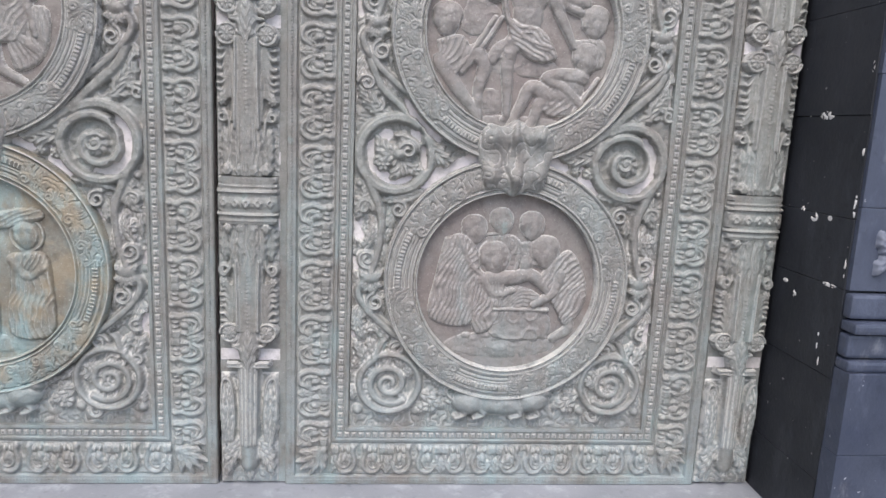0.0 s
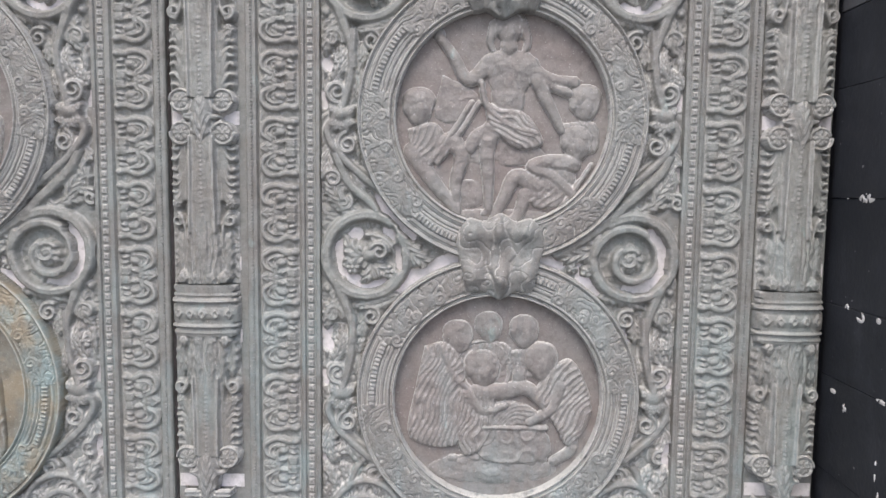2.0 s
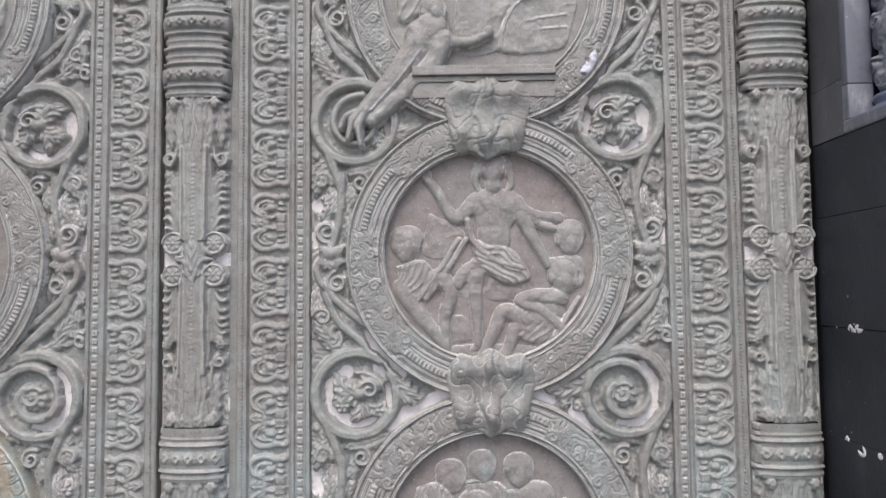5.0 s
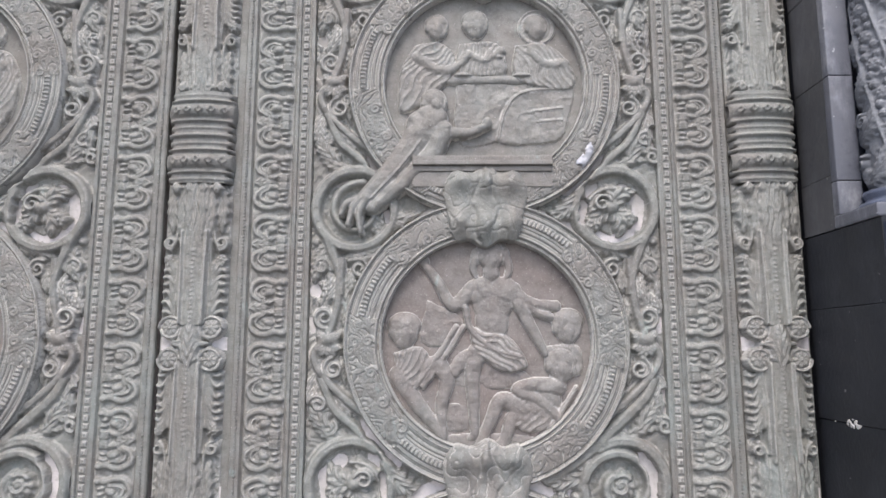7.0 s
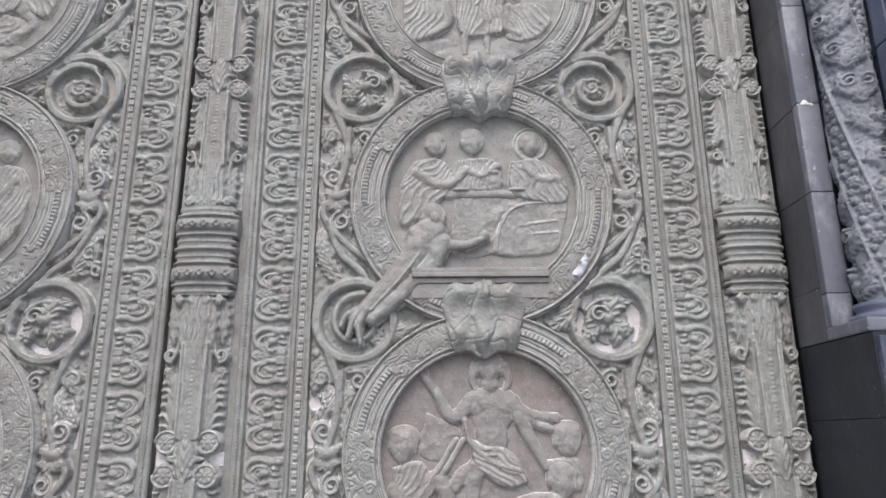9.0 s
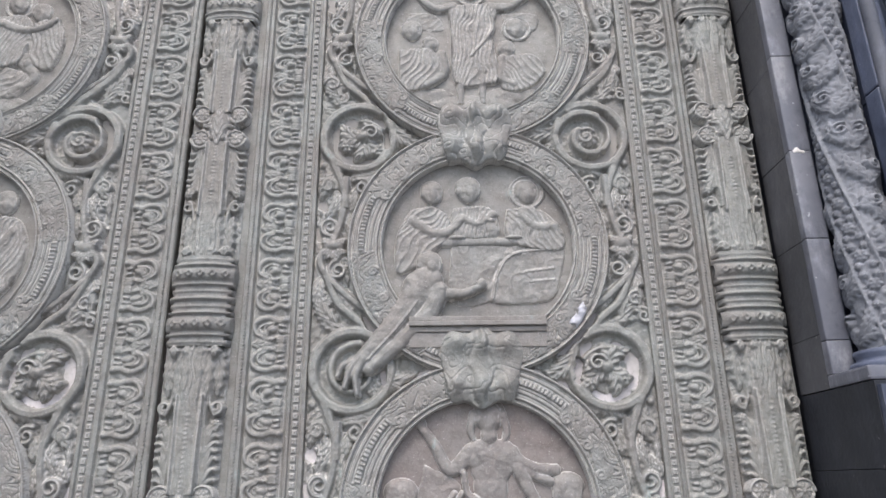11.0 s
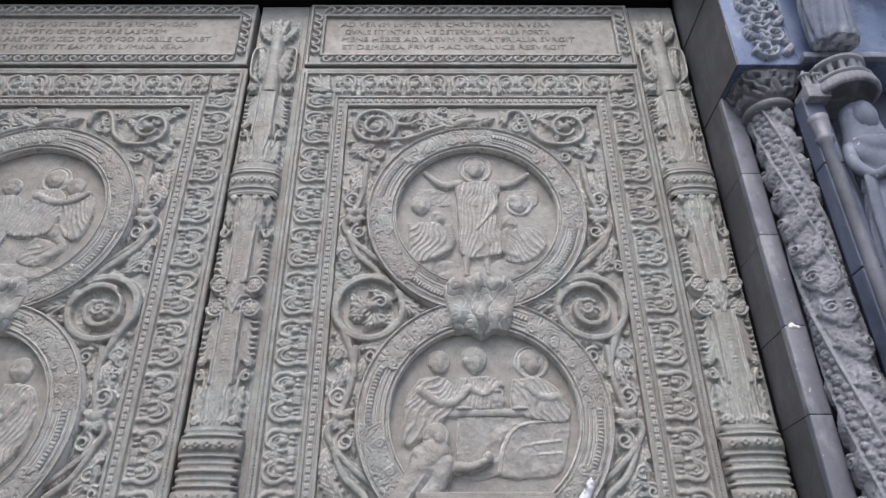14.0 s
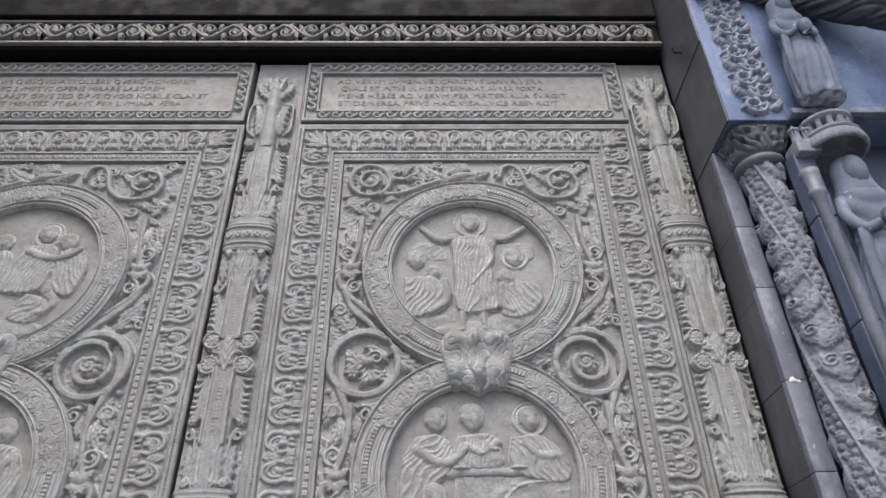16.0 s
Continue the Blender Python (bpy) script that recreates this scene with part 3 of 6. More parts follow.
    if kind == "spiral":
        R.pierce([(f((0.118, -0.004), (0.155, -0.020)), 0.022), (f((0.232, -0.072), (0.252, -0.092)), 0.015), (f(*coil(0.350, 0.0, 0.090, 0.088, 50, -0.36, 20)), 0.015)])
    else:
        R.pierce([(f((0.322, 0.146), (0.276, 0.098), (0.232, 0.052)), 0.014), (f((0.195, -0.048), (0.155, -0.022), (0.124, 0.0)), 0.022), (f((0.270, -0.030), (0.276, 0.020)), 0.012)])
    return R.rough(0.0018, 0.0009, shift=s + len(kind)).soften(1).mesh("scroll")


def vine_mesh(s, kind):
    """The vine beside a medallion, with a leafy cuff, volutes and leaves."""
    xs = sorted((s * 0.280, s * 0.480))
    R = Relief(xs[0], -0.225, xs[1], 0.225, 0.0028)
    f = lambda *p: [(s * u, w) for u, w in p]
    stem(R, f((0.394, 0.225), (0.397, 0.16), (0.402, 0.10), (0.415, 0.05), (0.424, 0.015)), 0.0125, 0.011)
    stem(R, f((0.280, -0.214), (0.33, -0.185), (0.375, -0.1525), (0.437, -0.092), (0.462, -0.040), (0.440, 0.0)), 0.0125, 0.011)
    # cuff of overlapping leaves
    R.blob(s * 0.424, 0.004, 0.036, 0.024, 0.036, 0.002, flat=0.4)
    for du, dw, b in ((-0.042, -0.018, 0.2), (-0.022, -0.040, 0.1), (0.0, -0.046, 0.0), (0.022, -0.040, -0.1), (0.042, -0.018, -0.2), (-0.036, 0.028, 0.1), (0.034, 0.030, -0.1), (0.0, 0.038, 0.0)):
        R.leaf((s * (0.424 + du * 0.2), dw * 0.2), (s * (0.424 + du), dw), 0.014, 0.014, 0.020, 3, b * s)
    R.tube(f(*coil(0.436, 0.064, 0.030, 0.007, 260, 1.5, 20)), 0.0095, 0.0065, 0.028, 0.003)
    R.tube(f(*coil(0.408, -0.072, 0.030, 0.007, 80, -1.5, 20)), 0.0095, 0.0065, 0.028, 0.003)
    R.leaf((s * 0.448, 0.090), (s * 0.425, 0.195), 0.026, 0.023, 0.003, 6, 0.14 * s)
    R.leaf((s * 0.462, 0.195), (s * 0.470, 0.100), 0.014, 0.016, 0.003, 4)
    R.leaf((s * 0.455, -0.085), (s * 0.440, -0.200), 0.030, 0.023, 0.003, 6, 0.12 * s)
    R.leaf((s * 0.415, -0.125), (s * 0.350, -0.205), 0.020, 0.020, 0.003, 5, -0.1)
    R.leaf((s * 0.385, 0.040), (s * 0.378, 0.115), 0.013, 0.017, 0.003, 4)
    R.leaf((s * 0.392, -0.035), (s * 0.378, -0.118), 0.014, 0.017, 0.003, 4)
    if kind:
        R.tube(f(*coil(0.448, -0.165, 0.026, 0.006, 10, 1.4, 18)), 0.0085, 0.006, 0.027, 0.003)
        R.rosette(s * 0.440, 0.140, 0.024, 0.026, 0.003, 6)
    R.scatter(60, 5 + kind + s, lambda x, z: abs(x) < 0.474 and math.hypot(x, z) > ROUT + 0.003 and abs(z) < 0.2)
    R.ground((np.hypot(R.X, R.Z) > RIN + 0.03) & (np.abs(R.Z) < 0.200), [(f((0.472, -0.19), (0.474, -0.14)), 0.009), (f((0.470, 0.03), (0.474, 0.06)), 0.008)], 0.003, 3 * s + kind)
    R.pierce([(f((0.464, 0.135), (0.468, 0.200)), 0.015)] if s < 0 else [(f((0.338, 0.203), (0.366, 0.160)), 0.010), (f((0.466, -0.205), (0.470, -0.135)), 0.013)])
    return R.rough(0.0018, 0.0009, shift=3 * s + kind).soften(1).mesh("vine")


def knot_mesh(kind):
    """The broad lumpy clasp that ties two medallions together."""
    R = Relief(-0.130, -0.125, 0.130, 0.125, 0.0022)
    m = -1 if kind else 1
    X, Z = R.X * m, R.Z
    d = (np.abs(X) / (0.112 + 0.010 * np.sin(26 * Z))) ** 3.2 + (np.abs(Z + 0.004) / (0.106 + 0.010 * np.cos(70 * X))) ** 3.2
    h = 0.040 + 0.012 * np.clip(1 - d, 0, 1) ** 0.35
    # softly swelling lobes, parted by a waist and chased with thin curling lines
    for x0, z0, sx, sz, up in ((-0.066, 0.060, 0.030, 0.030, 0.020), (0.064, 0.064, 0.030, 0.028, 0.022), (-0.006, 0.066, 0.022, 0.034, 0.024), (-0.072, -0.054, 0.026, 0.034, 0.022),
                               (0.002, -0.060, 0.026, 0.036, 0.028), (0.074, -0.050, 0.026, 0.032, 0.022)):
        h = h + up * np.exp(-((X - x0) / sx) ** 2 - ((Z - z0) / sz) ** 2)
    curl = 3.4 * vnoise(R.X, R.Z, 0.060, kind + 7) + 1.4 * vnoise(R.X, R.Z, 0.026, kind + 1)
    h = h - 0.0045 * np.exp(-(np.sin(np.pi * curl) / 0.15) ** 2)
    for x0, lean, side in ((-0.036, -0.20, -1), (0.038, 0.22, -1), (-0.032, 0.25, 1), (0.030, -0.20, 1)):
        h = h - 0.005 * np.exp(-((X - x0 - lean * Z - 0.006 * np.sin(60 * Z)) / 0.0055) ** 2) * np.clip(side * (Z - 0.004) / 0.02, 0, 1)
    R.H = np.where(d < 1, h, -1.0)
    return R.soften(1).rough(0.0010, 0.0006, kind).mesh("knot")


def corner_mesh(kind, s):
    """Scrolls in the field's four corners; origin on the axis at the corner scroll's height."""
    xs = sorted((s * 0.10, s * 0.480))
    R = Relief(xs[0], -0.150 if kind == "bottom" else -0.199, xs[1], 0.15 if kind == "bottom" else 0.106, 0.003)
    c = lambda *a: [(s * u, w) for u, w in coil(*a)]
    f = lambda *p: spline([(s * u, w) for u, w in p])
    if kind == "bottom":
        R.tube(c(0.358, 0.0, 0.098, 0.092, 60, 1.0, 34), 0.014, 0.014, 0.028, 0.003)
        R.tube(c(0.358, 0.0, 0.074, 0.012, 230, 1.9, 26), 0.014, 0.010, 0.026, 0.003, 0.003)
        R.tube(f((0.40, 0.09), (0.385, 0.13), (0.37, 0.15)), 0.014, 0.012, 0.026, 0.003)
        R.leaf((s * 0.26, -0.03), (s * 0.175, -0.085), 0.026, 0.022, 0.003, 4)
        R.leaf((s * 0.275, 0.055), (s * 0.185, -0.01), 0.020, 0.020, 0.003, 4, 0.1)
        R.rosette(s * 0.225, -0.072, 0.030, 0.022, 0.003, 6)
        R.leaf((s * 0.43, 0.06), (s * 0.470, 0.145), 0.022, 0.020, 0.003, 4)
        R.leaf((s * 0.40, 0.085), (s * 0.430, 0.150), 0.022, 0.020, 0.003, 4)
        R.tube(c(0.335, 0.118, 0.026, 0.007, 10, 1.3, 16), 0.009, 0.006, 0.022, 0.003)
        for u in (0.455, 0.27):
            R.blob(s * u, -0.092, 0.018, 0.018, 0.022)
    elif kind == "top":
        R.tube(c(0.375, 0.012, 0.078, 0.072, 240, -1.0, 34), 0.0135, 0.013, 0.028, 0.003)
        R.tube(c(0.372, 0.012, 0.054, 0.020, 200, -1.3, 26), 0.012, 0.009, 0.026, 0.003)
        R.blob(s * 0.372, 0.012, 0.026, 0.026, 0.028)
        R.tube(f((0.33, -0.055), (0.25, -0.045), (0.17, -0.01), (0.11, 0.015)), 0.012, 0.012, 0.024, 0.003)
        R.tube(f((0.30, 0.03), (0.25, 0.02), (0.20, 0.045)), 0.014, 0.008, 0.024, 0.003)
        for k in range(4):
            R.blob(s * (0.285 - 0.026 * k), 0.018 + 0.008 * (k % 2), 0.018, 0.014, 0.024)
        R.leaf((s * 0.36, -0.06), (s * 0.455, -0.125), 0.024, 0.020, 0.003, 4)
        R.leaf((s * 0.40, -0.065), (s * 0.468, -0.085), 0.016, 0.018, 0.003, 4)
        for u, w in ((0.458, 0.088), (0.46, -0.06)):
            R.blob(s * u, w, 0.016, 0.014, 0.022)
    else:
        R.tube(f((0.12, 0.03), (0.135, 0.075), (0.175, 0.085), (0.205, 0.05), (0.225, -0.02), (0.27, -0.065), (0.33, -0.075)), 0.014, 0.0135, 0.028, 0.003)
        R.tube(c(0.350, 0.005, 0.080, 0.030, 255, 1.25, 30), 0.0135, 0.009, 0.027, 0.003)
        R.blob(s * 0.345, 0.012, 0.026, 0.022, 0.032)
        R.blob(s * 0.365, 0.030, 0.018, 0.016, 0.028)
        R.leaf((s * 0.32, 0.0), (s * 0.255, 0.055), 0.022, 0.022, 0.003, 4)
        R.leaf((s * 0.24, 0.05), (s * 0.33, 0.088), 0.016, 0.018, 0.003, 4)
        R.blob(s * 0.15, 0.02, 0.026, 0.040, 0.014)
        for u, w in ((0.44, -0.075), (0.462, -0.05), (0.445, -0.10), (0.455, 0.085)):
            R.blob(s * u, w, 0.017, 0.015, 0.022)
        R.leaf((s * 0.34, -0.075), (s * 0.42, -0.13), 0.022, 0.020, 0.003, 4)
    dz = 0.942 - 0.605 if kind == "bottom" else 3.145 - 3.526
    R.scatter(100, 21 + len(kind) + s, lambda x, z: abs(x) < 0.474 and math.hypot(x, z - dz) > ROUT + 0.004 and -0.108 < z < 0.13 if kind == "bottom"
              else abs(x) < 0.474 and math.hypot(x, z - dz) > ROUT + 0.004 and -0.19 < z < 0.10)
    R.ground((np.hypot(R.X, R.Z - dz) > RIN + 0.03) & (R.Z < 0.130), [], 0.004, s + 2)
    return R.rough(shift=s + len(kind)).soften(1).mesh("corner_scroll")


def crest_mesh(kind):
    """Forms between the corner scrolls: a long crouching shape below, spread wings above."""
    R = Relief(-0.19, -0.098, 0.19, 0.09, 0.003)
    if kind == "low":
        R.blob(0.0, -0.01, 0.135, 0.042, 0.040, 0.004, -3, 0.45)
        R.blob(-0.10, -0.005, 0.060, 0.045, 0.046, 0.004)
        R.blob(0.105, 0.0, 0.060, 0.042, 0.046, 0.004)
        for u in (-0.13, -0.07, 0.05, 0.11):
            R.tube(spline([(u, -0.02), (u + 0.02, -0.045), (u - 0.012, -0.058)]), 0.013, 0.010, 0.034, 0.004)
        R.blob(0.145, 0.035, 0.030, 0.026, 0.036, 0.004)
        R.tube(spline([(-0.15, 0.0), (-0.175, 0.03), (-0.15, 0.055)]), 0.010, 0.007, 0.026, 0.004)
    else:
        R.leaf((-0.02, -0.01), (-0.135, 0.065), 0.034, 0.024, 0.004, 6, 0.1)
        R.leaf((0.0, -0.005), (0.135, 0.040), 0.030, 0.026, 0.004, 6, -0.08)
        R.leaf((-0.03, 0.03), (0.06, 0.055), 0.020, 0.020, 0.004, 5)
        R.blob(0.02, 0.008, 0.060, 0.024, 0.032, 0.004, 14)
        R.blob(0.165, 0.022, 0.018, 0.014, 0.024)
    R.ground((np.abs(R.X + (0.0 if kind == "low" else 0.05)) < 0.10), [], 0.004, 6)
    return R.rough(0.002, 0.001).soften(1).mesh("crest")


def border_leaf_mesh(seed):
    """One unit of the running border: two curled leaves back to back, a wedge and a ribbed tie at each end."""
    rnd = random.Random(seed)
    R = Relief(-0.053, -0.086, 0.053, 0.086, 0.0028)
    for s in (-1, 1):
        w = lambda *pts: spline([(a + rnd.uniform(-0.0015, 0.0015), s * (b + rnd.uniform(-0.0015, 0.0015))) for a, b in pts], 6)
        R.tube(w((0.040, 0.017), (0.020, 0.021), (-0.004, 0.013), (-0.028, 0.016), (-0.044, 0.032), (-0.041, 0.054), (-0.020, 0.067)), 0.0095, 0.0065, 0.015, 0.005, 0.0025)
        R.blob(0.040, s * 0.018, 0.013, 0.010, 0.019, 0.004)
        R.tube(w((0.010, 0.030), (-0.012, 0.028), (-0.029, 0.038), (-0.026, 0.053), (-0.008, 0.062)), 0.0050, 0.0040, 0.014, 0.005)
        R.tube(w((-0.002, 0.034), (-0.016, 0.039), (-0.016, 0.050), (-0.002, 0.056)), 0.0035, 0.0030, 0.012, 0.006)
        R.blob(0.004, s * 0.045, 0.017, 0.0115, 0.018, 0.004, -12 * s)
        for a, b, r in ((0.031, 0.035, 0.013), (0.033, 0.050, 0.012)):
            R.blob(a, s * b, r, 0.0062, 0.016, 0.004, 10 * s)
        R.leaf((-0.020, s * 0.068), (0.022, s * 0.066), 0.008, 0.014, 0.005, 3, 0.1 * s)
        R.leaf((-0.051, s * 0.086), (0.004, s * 0.086), 0.019, 0.013, 0.005, 3)
        R.blob(0.032, s * 0.078, 0.013, 0.016, 0.013, 0.004, 0, 0.25)
        for q in (0.064, 0.071, 0.078):
            R.tube([(0.021, s * q), (0.043, s * q)], 0.0025, 0.0025, 0.005, 0.014)
    R.ground(np.abs(R.X) < 0.051, (), 0.002, seed)
    return R.rough(0.0014, 0.0008, seed).soften(1).press(0.78).mesh("border_leaf")


def frame_mesh(x0, z0, x1, z1, profile, name):
    """A mitred frame: profile rows are (inset, height)."""
    bm = bmesh.new()
    rows = [[bm.verts.new((x, -h, z)) for x, z in ((x0 + d, z0 + d), (x1 - d, z0 + d), (x1 - d, z1 - d), (x0 + d, z1 - d))] for d, h in profile]
    for a, b in zip(rows, rows[1:]):
        for k in range(4):
            bm.faces.new((a[k], a[(k + 1) % 4], b[(k + 1) % 4], b[k]))
    me = bpy.data.meshes.new(name)
    bmesh.ops.recalc_face_normals(bm, faces=bm.faces)
    bm.to_mesh(me)
    bm.free()
    return me


def bead_mesh(x0, z0, x1, z1, runs, name):
    """Rows of small beads round a frame: runs are (inset, pitch, along, across, height, base)."""
    co, quads = [], []
    for d, pitch, along, across, h, base in runs:
        for ax, az, bx, bz in ((x0 + d, z0 + d, x1 - d, z0 + d), (x0 + d, z1 - d, x1 - d, z1 - d),
                               (x0 + d, z0 + d, x0 + d, z1 - d), (x1 - d, z0 + d, x1 - d, z1 - d)):
            L = math.hypot(bx - ax, bz - az)
            n = int(L / pitch)
            for k in range(1, n):
                q = k / n
                a = along * random.uniform(0.75, 1.1)
                c = across * random.uniform(0.8, 1.1)
                hx, hz = (a / 2, c / 2) if az == bz else (c / 2, a / 2)
                x, z, v = ax + (bx - ax) * q, az + (bz - az) * q, len(co)
                hh = base + h * random.uniform(0.7, 1.15)
                co += [(x - hx, -base, z - hz), (x + hx, -base, z - hz), (x + hx, -base, z + hz), (x - hx, -base, z + hz)]
                hx, hz = hx * 0.62, hz * 0.62
                co += [(x - hx, -hh, z - hz), (x + hx, -hh, z - hz), (x + hx, -hh, z + hz), (x - hx, -hh, z + hz)]
                quads += [(v + 4, v + 5, v + 6, v + 7)] + [(v + i, v + (i + 1) % 4, v + 4 + (i + 1) % 4, v + 4 + i) for i in range(4)]
    return mesh_from_arrays(name, co, np.array(quads), False)


# ---- medallion scenes as plain draped forms, in centimetres from the disc's centre ----
def figure_mesh(forms, clip=True, step=0.0026, lift=0.0, seed=0.0):
    k = 0.01
    xs, zs = [], []
    for o in forms:
        pts, r = (o[1], o[2]) if o[0] in "ct" else ([(o[1], o[2])], max(o[3], o[4]))
        if o[0] == "c":
            r = 1
        xs += [p[0] - r for p in pts] + [p[0] + r for p in pts]
        zs += [p[1] - r for p in pts] + [p[1] + r for p in pts]
    R = Relief(min(xs) * k - 0.01, min(zs) * k - 0.01, max(xs) * k + 0.01, max(zs) * k + 0.01, step)
    for o in forms:
        if o[0] == "b":  # rounded form
            R.blob(o[1] * k, o[2] * k, o[3] * k, o[4] * k, o[5] * k * 0.52, 0.006 + lift, o[6] if len(o) > 6 else 0, 0.34)
        elif o[0] == "t":  # limb
            R.tube(spline([(x * k, z * k) for x, z in o[1]], 6), o[2] * k, o[3] * k, o[4] * k * 0.52, 0.006 + lift, 0.0, None, 0.36)
        else:  # drapery
            R.cloth([(x * k, z * k) for x, z in spline(o[1] + o[1][:1], 4)[:-1]], o[2] * k * 0.66, 0.006 + lift, 0.010, o[3], o[4] * k * 0.85, 0.30, seed)
    mids = [((o[1], o[2]) if o[0] == "b" else (sum(p[0] for p in o[1]) / len(o[1]), sum(p[1] for p in o[1]) / len(o[1]))) for o in forms]
    if len(mids) > 1:
        R.tube([(x * k, z * k) for x, z in mids], 0.006, 0.006, 0.0015, 0.001)
    if clip:
        R.clip_round(0, 0, RIN + 0.002)
    return R.rough(0.0020, 0.0010, seed).soften(1).mesh("relief_figure")


def head(x, z, r=4.0, h=2.6, halo=0.0):
    r *= 0.88
    out = [("b", x, z, r * 0.95, r * 1.2, h), ("b", x + r * 0.1, z - r * 0.15, r * 0.55, r * 0.8, h * 1.2), ("b", x - r * 0.1, z + r * 0.5, r * 1.08, r * 0.85, h * 1.03),
           ("b", x - r * 0.75, z + r * 0.05, r * 0.42, r * 0.6, h * 0.9), ("b", x, z - r * 0.55, r * 0.62, r * 0.65, h)]
    # hood or hair as a rolled edge with strands
    out.append(("t", [(x + r * 0.92 * math.cos(a), z + 0.15 * r + r * 1.08 * math.sin(a)) for a in (-0.5, 0.2, 0.9, 1.57, 2.2, 2.9, 3.6)], r * 0.11, r * 0.09, h * 0.80))
    if halo:
        out = [("b", x, z + 0.4, halo, halo, 1.1), ("t", [(x + halo * 0.9 * math.cos(i * 0.524), z + 0.4 + halo * 0.9 * math.sin(i * 0.524)) for i in range(13)], 0.5, 0.5, 1.6)] + out
    return out


def scene_tomb():
    yield head(-10.6, 16.2, 4.4) + [("c", [(-20, 14), (-14, 15), (-9, 9), (-9, -2), (-11, -14), (-24, -12), (-22.5, 2)], 2.8, 66, 1.7), ("t", [(-15, 13), (-12, 6), (-8, 2)], 1.6, 1.0, 3.2)]
    yield head(-2.3, 19.0, 4.1) + [("c", [(-7, 15), (2, 15), (5, 9), (-6, 9)], 1.6, 85, 1.6)]
    yield head(7.4, 17.8, 4.3) + [("c", [(3, 13), (12, 13), (13, 6), (3, 6)], 1.6, 95, 1.6)]
    yield head(-3.8, 7.4, 5.0, 3.4, 8.4) + [("c", [(-10, 6), (-6, 2), (-1, 2), (0, -5), (-4, -15), (-10, -16), (-11, -4)], 3.0, 78, 1.6), ("t", [(-8, 1), (-4, -4), (2, -2.5)], 2.0, 1.2, 3.6)]
    yield head(12.2, 9.6, 5.0, 3.4) + [("c", [(12, 5), (19, 11), (24, 5), (26, -5), (20, -14), (15, -7), (10, 0)], 3.0, 50, 1.7), ("t", [(17, 3), (15, -3), (9, -7)], 2.2, 1.4, 4.0), ("t", [(18, -8), (21, -14), (16, -18)], 2.0, 1.6, 2.6)]
    yield [("t", [(-5, 1), (2, 1.6), (8, 2.4), (13, -2)], 2.8, 1.8, 3.4), ("c", [(-8, -5), (2, -1), (10, -3), (11, -7), (-6, -11)], 2.2, 24, 1.5), ("b", 6, 6, 2.2, 3.4, 2.4)]
    yield [("c", [(-3, -9), (13, -9), (13.5, -18), (-4, -18)], 2.4, 0, 9), ("t", [(-3.5, -8.6), (13.5, -8.6)], 0.9, 0.9, 3.2)]
    yield [("b", -1, -20.5, 18, 4.5, 1.5), ("b", -1, -21.5, 6.5, 3.0, 2.2), ("b", -1, -21.5, 3.6, 1.6, 2.8)] + [("b", -12 + 3.1 * q, -17.5 - (q % 2), 1.6, 1.1, 1.9) for q in range(9)]


